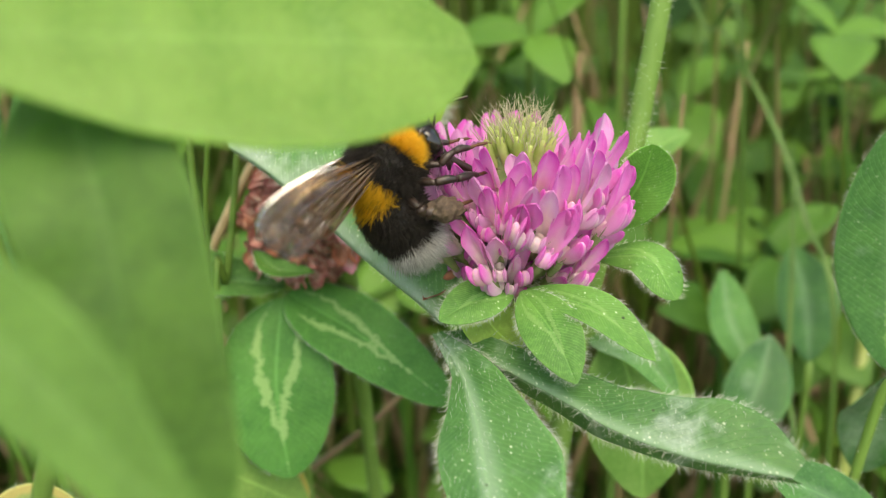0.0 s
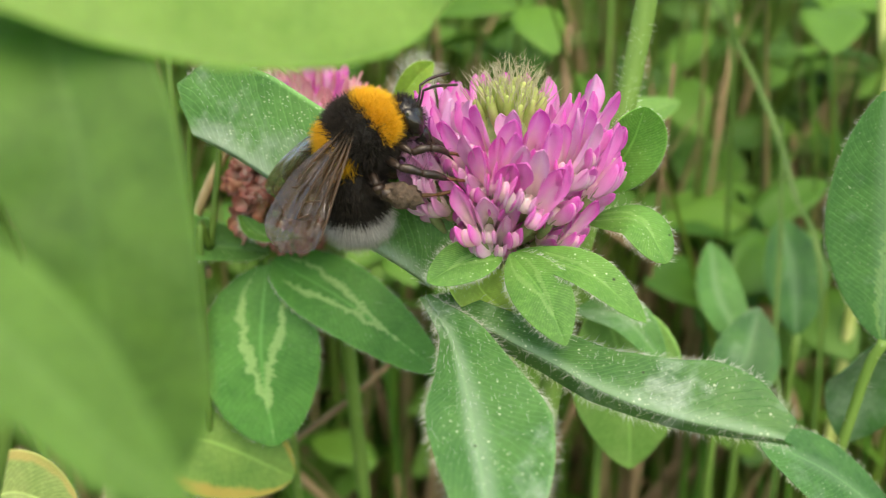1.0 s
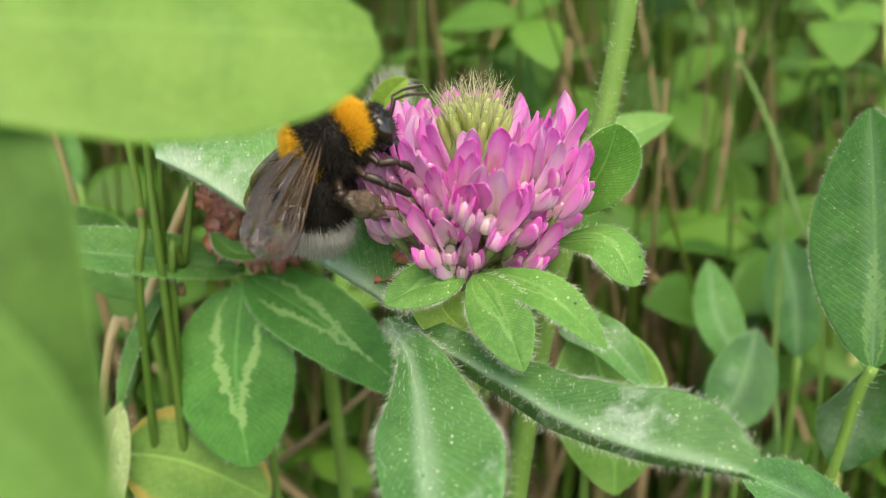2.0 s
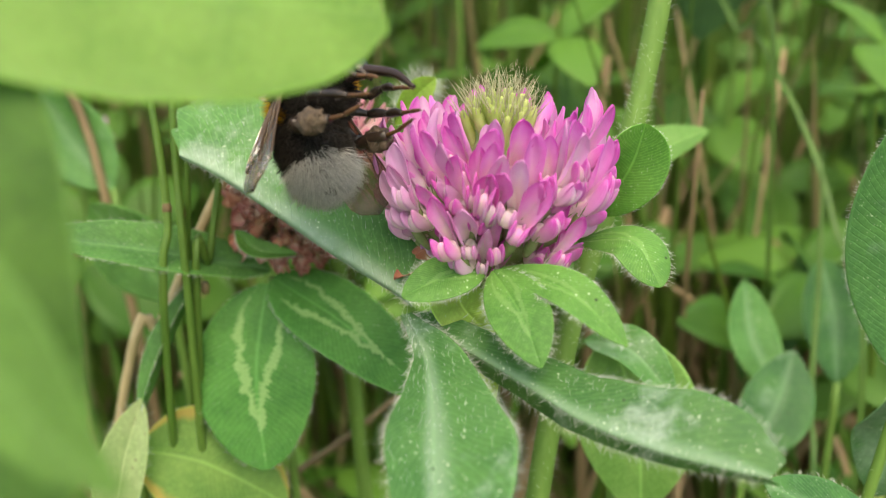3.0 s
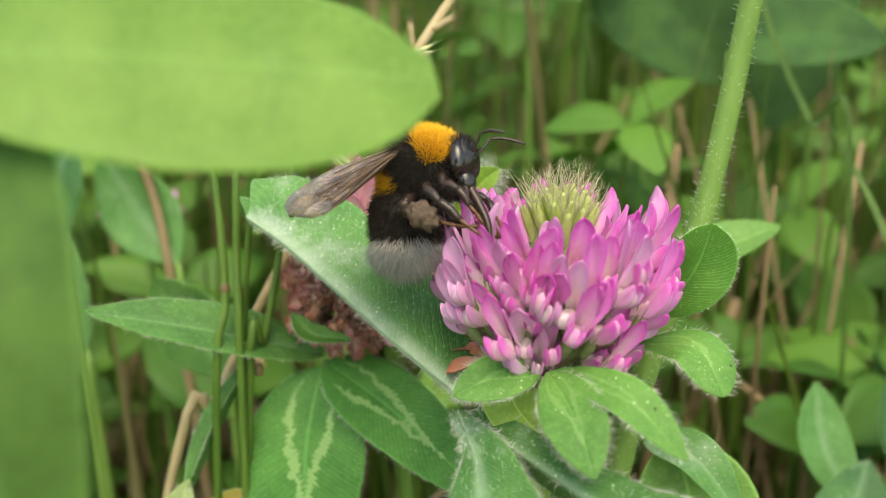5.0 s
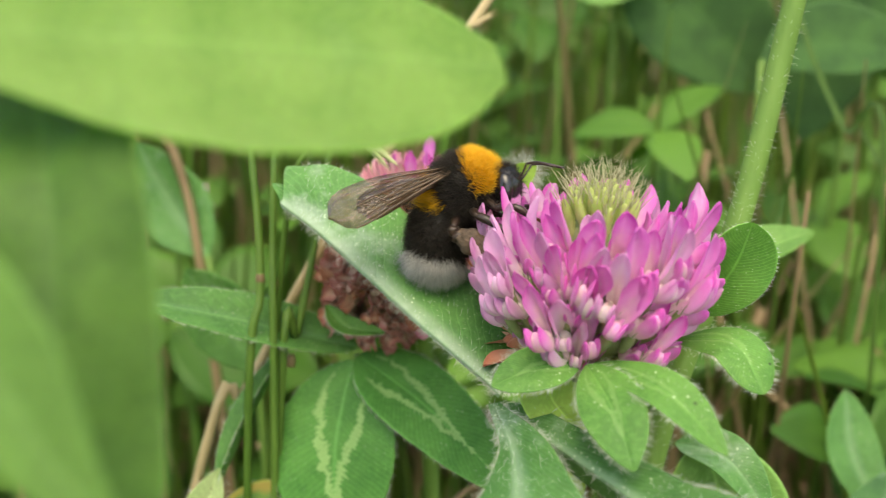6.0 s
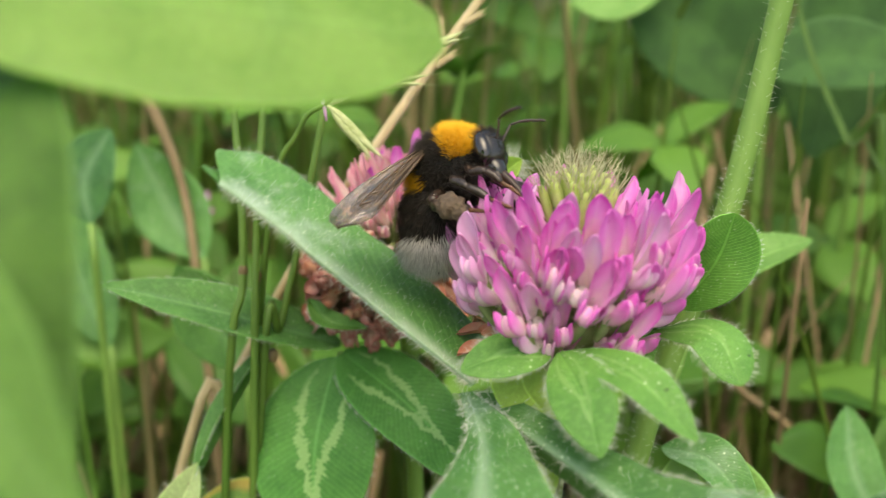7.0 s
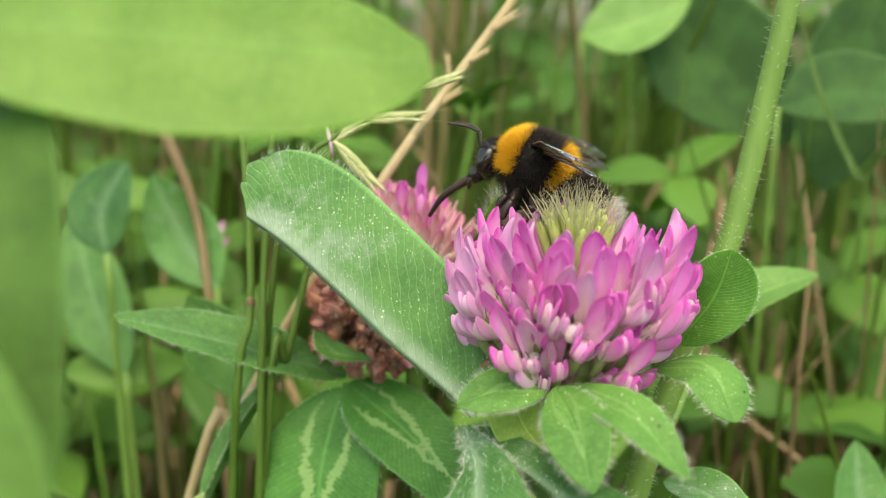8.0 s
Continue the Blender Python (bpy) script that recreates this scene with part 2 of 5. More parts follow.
    col = mixc(t, M(t, "MULTIPLY", span(t, v, 0.93, 0.985), 0.35), col, tuple(min(1, x * 1.8 + 0.06) for x in light))
    if spots:
        vor = N(t, "TexVoronoi", Vector=co, Scale=900.0).outputs["Distance"]
        k = M(t, "MULTIPLY", M(t, "SUBTRACT", 1.0, span(t, vor, 0.14, 0.24)), span(t, big, 0.45, 0.6))
        col = mixc(t, M(t, "MULTIPLY", k, spots), col, (0.12, 0.05, 0.02))
    height = M(t, "ADD", M(t, "MULTIPLY", vein, -0.6), M(t, "ADD", M(t, "MULTIPLY", fine, 0.5), M(t, "MULTIPLY", mid, 0.5)))
    tcol = mixc(t, 1.0, col, (1.25, 1.45, 0.55), "MULTIPLY")
    return finish(m, t, col, rough, height, 0.45, 0.00025, through_, tcol, 0.4)


def plain(name, a, b, scale=700.0, rough=0.6, through_=0.0, stretch=None, bump=0.3, spec=0.4, island=0.0, sheen=0.0, depth=0.0001, warm=None):
    """Two tones mixed by noise at two scales; island: how far loose pieces differ from each other."""
    m, t = nodes_of(name)
    co = N(t, "TexCoord").outputs["Object"]
    if stretch:
        mp = N(t, "Mapping", Vector=co, Scale=stretch)
        co = mp.outputs[0]
    n1 = N(t, "TexNoise", Vector=co, Scale=scale, Detail=4.0, Roughness=0.6).outputs[0]
    n2 = N(t, "TexNoise", Vector=co, Scale=scale * 0.2, Detail=2.0).outputs[0]
    k = M(t, "ADD", M(t, "MULTIPLY", span(t, n1, 0.3, 0.7), 0.5), M(t, "MULTIPLY", span(t, n2, 0.3, 0.7), 0.5))
    if island:
        rnd = N(t, "NewGeometry").outputs["Random Per Island"]
        k = M(t, "ADD", M(t, "MULTIPLY", k, 1 - island), M(t, "MULTIPLY", rnd, island))
    col = mixc(t, k, a, b)
    if warm is not None:
        col = mixc(t, span(t, rnd, 0.72, 0.74), col, warm)
    return finish(m, t, col, rough, n1, bump, depth, through_, None, spec, sheen)


LEAF = leaf_material("clover_leaf", (0.07, 0.20, 0.048), (0.13, 0.31, 0.075), dust=0.8, bloom=0.25)
LEAF_DUSTY = leaf_material("dusty_clover_leaf", (0.078, 0.23, 0.054), (0.128, 0.312, 0.082), dust=1.0, bloom=0.6, through_=0.3)
LEAF_BROAD = leaf_material("broad_dusty_leaf", (0.078, 0.23, 0.054), (0.128, 0.312, 0.082), dust=1.0, bloom=0.8, through_=0.3, rib_bloom=0.7, patch=(0.85, 0.61, 0.13, 0.10))
LEAF_LONG = leaf_material("dusty_long_leaf", (0.058, 0.18, 0.046), (0.10, 0.25, 0.066), dust=1.0, bloom=0.9, through_=0.3, rib_bloom=0.18)
LEAF_RIGHT = leaf_material("long_leaf_with_dust_patch", (0.046, 0.15, 0.036), (0.082, 0.21, 0.052), dust=1.0, bloom=0.9, through_=0.3, rib_bloom=0.18, patch=(0.74, 0.30, 0.10, 0.20))
LEAF_MARKED = leaf_material("marked_clover_leaf", (0.062, 0.225, 0.036), (0.105, 0.31, 0.056), mark=0.85, mark_at=0.86, dust=0.25, through_=0.28)
LEAF_DARK = leaf_material("dark_clover_leaf", (0.035, 0.125, 0.034), (0.07, 0.205, 0.05), dust=0.6, bloom=0.4, through_=0.25)
LEAF_BRACT = leaf_material("bract_leaf", (0.085, 0.24, 0.045), (0.16, 0.36, 0.075), mark=0.35, mark_at=0.75, dust=0.7, through_=0.38, ribs=0.2)
LEAF_BRIGHT = leaf_material("fresh_leaf", (0.10, 0.29, 0.045), (0.16, 0.38, 0.07), dust=0.6, through_=0.38)
LEAF_MOTTLED = leaf_material("mottled_leaf", (0.06, 0.19, 0.05), (0.10, 0.27, 0.07), mark=0.4, mark_at=0.5, dust=0.5, bloom=0.6, veins=0.35, patch=(0.62, 0.66, 0.05, 0.08))
LEAF_PALE = leaf_material("pale_leaf", (0.16, 0.34, 0.075), (0.24, 0.43, 0.12), through_=0.4, veins=0.5)
LEAF_STIPULE = leaf_material("stipule_leaf", (0.26, 0.42, 0.07), (0.36, 0.52, 0.11), through_=0.45, veins=0.5)
# deep green of a dark leaf; on two added leaves it stands for shade
LEAF_SHADE = leaf_material("deep_green_shade_leaf", (0.022, 0.075, 0.015), (0.045, 0.125, 0.025), through_=0.2, veins=0.0, rough=0.8, ribs=0.05)
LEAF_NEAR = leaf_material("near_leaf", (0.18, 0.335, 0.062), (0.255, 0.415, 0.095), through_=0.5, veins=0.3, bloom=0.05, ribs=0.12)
# lit and shaded greens of one hanging leaf: the light is in the colour
LEAF_NEAR_LIT = leaf_material("near_leaf_lit_half", (0.10, 0.225, 0.035), (0.15, 0.31, 0.055), through_=0.4, veins=0.3, bloom=0.05, ribs=0.1)
LEAF_NEAR_SHADED = leaf_material("near_leaf_shaded", (0.075, 0.18, 0.028), (0.12, 0.26, 0.042), through_=0.5, veins=0.3, bloom=0.05, ribs=0.1)
LEAF_YELLOW = leaf_material("yellowing_leaf", (0.13, 0.28, 0.05), (0.22, 0.38, 0.08), yellow=(0.55, 0.42, 0.10), through_=0.4)
LEAF_SPOTTED = leaf_material("spotted_leaf", (0.24, 0.36, 0.10), (0.36, 0.44, 0.16), yellow=(0.55, 0.45, 0.16), spots=1.0, through_=0.4)
LEAF_SPECKLED = leaf_material("speckled_sheath", (0.34, 0.46, 0.20), (0.48, 0.56, 0.30), spots=1.0, through_=0.4, veins=0.4)
HAIR = plain("plant_hair", (0.80, 0.86, 0.70), (0.93, 0.95, 0.86), rough=0.5, through_=0.35)
STEM = plain("stem_green", (0.12, 0.24, 0.04), (0.20, 0.35, 0.075), 500, 0.5, 0.12, (1, 1, 0.15))
STEM_PURPLE = plain("stem_dark", (0.07, 0.11, 0.03), (0.16, 0.22, 0.07), 500, 0.55, 0.05, (1, 1, 0.15))
STRAW = plain("straw", (0.40, 0.31, 0.15), (0.62, 0.52, 0.31), 400, 0.6, 0.1, (1, 1, 0.1))
STRAW_PINK = plain("dry_stalk", (0.15, 0.105, 0.05), (0.29, 0.215, 0.11), 400, 0.6, 0.05, (1, 1, 0.1))
GRASS_STEM = plain("grass_stem", (0.065, 0.15, 0.02), (0.14, 0.25, 0.045), 500, 0.45, 0.15, (1, 1, 0.1))
GRASS_BLADE = plain("grass_blade", (0.05, 0.12, 0.02), (0.10, 0.20, 0.035), 500, 0.5, 0.2, (1, 1, 0.1))
SPIKELET = plain("spikelet", (0.44, 0.52, 0.20), (0.74, 0.76, 0.44), 900, 0.5, 0.3)

SOIL = plain("soil_litter", (0.075, 0.085, 0.03), (0.20, 0.19, 0.08), 60, 0.9, bump=0.8, depth=0.004)
GRASS = plain("meadow_grass", (0.06, 0.14, 0.02), (0.24, 0.38, 0.06), 60, 0.5, 0.38, island=0.75, warm=(0.36, 0.30, 0.14))
FOLIAGE = plain("meadow_foliage", (0.05, 0.16, 0.02), (0.18, 0.38, 0.055), 90, 0.5, 0.4, island=0.7)
LITTER = plain("dry_litter", (0.15, 0.10, 0.045), (0.42, 0.31, 0.17), 120, 0.7, 0.05, island=0.7)

# ---- ground: one uneven sheet to the horizon ----
def ground_sheet():
    ring = [0, 40, 80, 120, 170, 230, 300, 400, 550, 800, 1300, 2500, 6000, 20000, 80000, 400000]
    n = 48
    verts, faces = [(0, 60, 0)], []
    for r in ring[1:]:
        for k in range(n):
            a = 2 * math.pi * k / n
            x, y = r * math.cos(a), 60 + r * math.sin(a)
            verts.append((x, y, 14 * noise.noise((x / 90, y / 90, 3)) if r < 3000 else 0))
    for k in range(n):
        faces.append((0, 1 + k, 1 + (k + 1) % n))
    for i in range(len(ring) - 2):
        for k in range(n):
            a, b = 1 + i * n + k, 1 + i * n + (k + 1) % n
            faces.append((a, a + n, b + n, b))
    ob = new("ground", mesh_of("ground", verts, faces, SOIL))
    tagged(ob, "mossy brown-green meadow soil under plant litter", "ground", kind="structure")


ground_sheet()


def ribbon(soup, root, lean, height, width, bend, n=6):
    """A grass blade: a keeled, tapering ribbon with a second skin, leaning and bending over."""
    root, lean = V(root), V(lean)
    side = V(-lean.y, lean.x, 0)
    side = side.normalized() if side.length > 1e-3 else V(1, 0, 0)
    verts, uvs, faces = [], [], []
    for i in range(n + 1):
        s = i / n
        p = root + V(0, 0, height * (s - 0.25 * bend * s * s)) + lean * height * (0.35 * s + bend * s * s)
        w = width * 0.5 * (1 - s**2.2) + 0.15
        keel = lean.normalized() * w * 0.35 if lean.length > 1e-3 else V(0, w * 0.3, 0)
        verts += [p - side * w, p + keel, p + side * w, p - keel * 0.1]
        uvs += [(s, 0), (s, 0.5), (s, 1), (s, 0.5)]
    for i in range(n):
        a = 4 * i
        for k in range(4):
            faces.append((a + k, a + (k + 1) % 4, a + 4 + (k + 1) % 4, a + 4 + k))
    soup.add(verts, faces, uvs)


def clear_of_view(x, y):
    """Keeps the open space before and round the camera free."""
    return not (y < 34 and y > -170 and abs(x - 5) < 150)


def meadow():
    r = random.Random(11)
    soup = Soup()
    count = 0
    while count < 2600:
        far = r.random()
        y = 40 + 620 * far**1.6
        x = r.uniform(-1, 1) * (130 + y * 0.75)
        if not clear_of_view(x, y) or y < 85:
            continue
        a = r.uniform(0, 6.28)
        tall = r.uniform(90, 260) if y < 160 else r.uniform(140, 420)
        ribbon(soup, (x, y, -8), V(math.cos(a), math.sin(a), 0) * r.uniform(0.05, 0.55), tall, r.uniform(1.2, 4.6), r.uniform(0.0, 0.6))
        count += 1
    for _ in range(9000):
        a, d = r.uniform(0, 6.28), 190 + 2900 * r.random() ** 1.7
        x, y = 5 + d * math.cos(a), -60 + d * math.sin(a)
        if y > 20 and abs(x) < 130 + y * 0.75 and y < 600:
            continue
        b = r.uniform(0, 6.28)
        big = 1 + d / 900
        ribbon(soup, (x, y, -8), V(math.cos(b), math.sin(b), 0) * r.uniform(0.05, 0.5), r.uniform(140, 400) if y > 60 else r.uniform(60, 170), r.uniform(2, 5) * big, r.uniform(0, 0.6), 4)
    ob = new("meadow_grass", soup.mesh("meadow_grass", GRASS))
    tagged(ob, "tall green and straw-coloured meadow grass, out of focus", "grass", kind="stuff")


def oval(soup, root, tip, width, up, n=7):
    """A simple leaflet for the crowd behind: a folded oval with two skins."""
    root, tip, up = V(root), V(tip), V(up)
    t = (tip - root)
    side = t.cross(up).normalized()
    up = side.cross(t).normalized()
    verts, uvs, faces = [], [], []
    for i in range(n + 1):
        s = i / n
        w = 0.5 * width * math.sin(math.pi * min(max(s, 0.02), 0.98)) ** 0.7
        p = root + t * s + up * (math.sin(s * 3.1) * width * 0.12)
        for k in (-1, -0.5, 0, 0.5, 1):
            q = p + side * (w * k) + up * abs(k) * w * 0.25
            verts.append(q)
            uvs.append((s, 0.5 + 0.5 * k))
    m = len(verts)
    verts += [v - up * 0.3 for v in verts]
    uvs += uvs
    for i in range(n):
        for k in range(4):
            a = i * 5 + k
            faces += [(a, a + 1, a + 6, a + 5), (m + a, m + a + 5, m + a + 6, m + a + 1)]
        a = i * 5
        faces += [(a, a + 5, m + a + 5, m + a), (a + 4, m + a + 4, m + a + 9, a + 9)]
    soup.add(verts, faces, uvs)


def undergrowth():
    """Clover leaves in threes on thin stalks, all through the meadow behind."""
    r = random.Random(23)
    soup = Soup()
    for k in range(680):
        y = 78 + 380 * r.random() ** 1.3
        x = r.uniform(-1, 1) * (110 + y * 0.75)
        if not clear_of_view(x, y):
            continue
        z = r.uniform(30, 200) + (y - 60) * r.uniform(0, 0.6)
        if y < 110:
            z = min(z, 165)
        if x > 30 and z < 150 and r.random() < 0.55:
            continue
        top = V(x, y, z)
        foot = V(x + r.uniform(-25, 25), y + r.uniform(-20, 20), -6)
        tube(soup, [foot, foot.lerp(top, 0.55) + V(r.uniform(-6, 6), r.uniform(-6, 6), 8), top], [1.0, 0.7], 5, 5)
        a0 = r.uniform(0, 6.28)
        size = r.uniform(12, 27)
        tilt = jitter(r, 0.7) + V(0, -0.3, 1)
        for q in range(3):
            a = a0 + q * 2.09 + r.uniform(-0.25, 0.25)
            way = V(math.cos(a), math.sin(a), r.uniform(-0.5, 0.35))
            way = (way - tilt * way.dot(tilt) * 0.4).normalized()
            oval(soup, top, top + way * size, size * r.uniform(0.5, 0.68), tilt + jitter(r, 0.3))
    ob = new("meadow_foliage", soup.mesh("meadow_foliage", FOLIAGE))
    tagged(ob, "crowd of blurred green clover leaves in the meadow behind", "foliage", kind="stuff")


def litter():
    """Dry stalks that lean and lie among the grass."""
    r = random.Random(31)
    soup = Soup()
    for k in range(760):
        y = 95 + 330 * r.random() ** 1.3
        x = r.uniform(-1, 1) * (110 + y * 0.7)
        z = r.uniform(0, 110)
        a = r.uniform(0, 6.28)
        up = r.choice((0.3, 2.5, 4.0, 5.0, 6.0))
        way = V(math.cos(a), math.sin(a) * 0.6, up * r.uniform(0.5, 1)).normalized()
        length = r.uniform(50, 190)
        p = V(x, y, z if up < 1 else 0)
        tube(soup, [p, p + way * length * 0.5 + jitter(r, 4), p + way * length], [r.uniform(0.9, 2.3), r.uniform(0.5, 1.2)], 5, 6)
    for k in range(70):
        y = 84 + 150 * r.random()
        x = r.choice((1, 1, -1)) * r.uniform(22, 60 + y * 0.7)
        p = V(x, y, 0)
        way = V(r.gauss(0, 0.32), r.gauss(0, 0.2), 1).normalized()
        length = r.uniform(110, 250)
        tube(soup, [p, p + way * length * 0.5 + jitter(r, 3), p + way * length + V(r.gauss(0, 9), 0, 0)], [r.uniform(0.5, 0.9), r.uniform(0.3, 0.5)], 6, 5)
    ob = new("dry_stalks", soup.mesh("dry_stalks", LITTER))
    tagged(ob, "dry tan and brown stalks among the grass", "dry grass", kind="stuff")


meadow()
undergrowth()
litter()

# ---- plants ----
def leaflet(owner, name, points, width, normal, mat, hairs=0, hair_len=1.3, label="", under_hairs=0, nap=0, seed=1, **kw):
    """One leaf blade under its plant, with fine hairs on its rim where they show. Its origin lies at its base."""
    soup, rim, rib = blade(points, width, normal, seed=seed, **kw)
    base = V(points[0])
    ob = part(name, soup.mesh(name, mat, base), owner, label)
    ob.location = base * K - owner.location
    if hairs:
        fr = fringe(rim, int(hairs * 1.4), hair_len * 0.95, 0.019, seed)
        if under_hairs:
            r = random.Random(seed + 5)
            n = V(normal).normalized()
            for _ in range(under_hairs):
                k = r.randrange(2, len(rib) - 1)
                p = rib[k].lerp(rib[k - 1], r.random())
                hair(fr, p - n * 0.2, -n * 0.9 + jitter(r, 0.6), hair_len * r.uniform(0.6, 1.3), 0.020, jitter(r, 0.15))
        if nap:
            r = random.Random(seed + 9)
            n = V(normal).normalized()
            for _ in range(nap):
                f = soup.f[2 * r.randrange(len(soup.f) // 2 - 60)]
                a, b, c, d = (V(soup.v[i]) for i in f)
                up = (b - a).cross(d - a).normalized()
                up = up if up.dot(n) > 0 else -up
                hair(fr, a.lerp(b, r.random()).lerp(d.lerp(c, 0.5), r.random()), up * 0.6 + V(0, 0, 0.7) + jitter(r, 0.35), hair_len * r.uniform(0.3, 0.75), 0.017, jitter(r, 0.15))
        part("hairs", fr.mesh("hairs", HAIR, base), ob, "fine pale leaf hairs", "stuff")
    return ob


def stalk(owner, name, points, radii, mat, hairs=0, hair_len=1.2, label="", n=24, sides=12, ridges=0.05, seed=3):
    soup = Soup()
    tube(soup, points, radii, n, sides, ridges)
    ob = part(name, soup.mesh(name, mat, owner.location / K), owner, label)
    if hairs:
        r = random.Random(seed)
        c = arc(points, 60)
        fr = Soup()
        for _ in range(hairs):
            k = r.randrange(60)
            t = (c[k + 1] - c[k]).normalized()
            out = jitter(r, 1)
            out = (out - t * out.dot(t)).normalized()
            rad = float(np.interp(k / 60, np.linspace(0, 1, len(radii)), radii))
            hair(fr, c[k].lerp(c[k + 1], r.random()) + out * rad * 0.9, out + t * r.uniform(-0.2, 0.7), hair_len * r.uniform(0.6, 1.5), 0.022, jitter(r, 0.1))
        part("hairs", fr.mesh("hairs", HAIR, owner.location / K), ob, "fine pale stem hairs", "stuff")
    return ob


def petal_material(name, tip, mid, base, through_=0.35):
    m, t = nodes_of(name)
    uv = N(t, "UVMap").outputs[0]
    sep = N(t, "SeparateXYZ", i0=uv)
    co = N(t, "TexCoord").outputs["Object"]
    n = N(t, "TexNoise", Vector=co, Scale=900.0, Detail=3.0).outputs[0]
    rnd = N(t, "ObjectInfo").outputs["Random"]
    streak = N(t, "TexNoise", Vector=N(t, "Mapping", Vector=uv, Scale=(1.5, 26, 1)).outputs[0], Scale=1.0, Detail=2.0).outputs[0]
    edge = M(t, "ABSOLUTE", M(t, "MULTIPLY", M(t, "SUBTRACT", sep.outputs[1], 0.5), 2.0))
    k = M(t, "ADD", sep.outputs[0], M(t, "MULTIPLY", M(t, "SUBTRACT", n, 0.5), 0.24))
    k = M(t, "ADD", k, M(t, "MULTIPLY", M(t, "SUBTRACT", rnd, 0.5), 0.18))
    k = M(t, "ADD", k, M(t, "MULTIPLY", M(t, "SUBTRACT", edge, 0.55), 0.26))
    col = ramp(t, k, [(0.0, base), (0.36, base), (0.66, mid), (0.94, tip), (1.0, tuple(x * 0.86 for x in tip))])
    col = mixc(t, M(t, "MULTIPLY", span(t, streak, 0.46, 0.72), 0.38), col, mid)
    pale = tuple(min(1, x * 1.15 + 0.05) for x in mid)
    col = mixc(t, M(t, "MULTIPLY", span(t, rnd, 0.55, 1.0), 0.4), col, pale)
    return finish(m, t, col, 0.5, streak, 0.25, 0.0001, through_, None, 0.3, 0.1)


PETAL = petal_material("pink_petal", (0.80, 0.14, 0.64), (0.91, 0.44, 0.80), (0.95, 0.77, 0.78), 0.5)
PETAL_PALE = petal_material("pale_petal", (0.80, 0.36, 0.70), (0.88, 0.62, 0.82), (0.94, 0.84, 0.80), 0.45)
PETAL_RED = petal_material("fading_petal", (0.80, 0.32, 0.46), (0.92, 0.70, 0.69), (0.93, 0.86, 0.78), 0.45)
PETAL_BROWN = petal_material("withered_petal", (0.44, 0.14, 0.12), (0.60, 0.32, 0.26), (0.70, 0.52, 0.42), 0.25)
PETAL_ORANGE = petal_material("dry_orange_petal", (0.55, 0.20, 0.12), (0.66, 0.34, 0.22), (0.66, 0.46, 0.30), 0.25)
CALYX = plain("calyx_green", (0.20, 0.32, 0.10), (0.42, 0.46, 0.22), 900, 0.6, 0.25)
CALYX_TIP = plain("bud_tips", (0.40, 0.34, 0.22), (0.70, 0.72, 0.44), 1200, 0.6, 0.3, island=0.55)
WITHERED = plain("withered_calyx", (0.16, 0.09, 0.06), (0.32, 0.22, 0.14), 900, 0.7, 0.1)
BUD = plain("green_buds", (0.46, 0.58, 0.15), (0.66, 0.72, 0.30), 700, 0.55, 0.35)


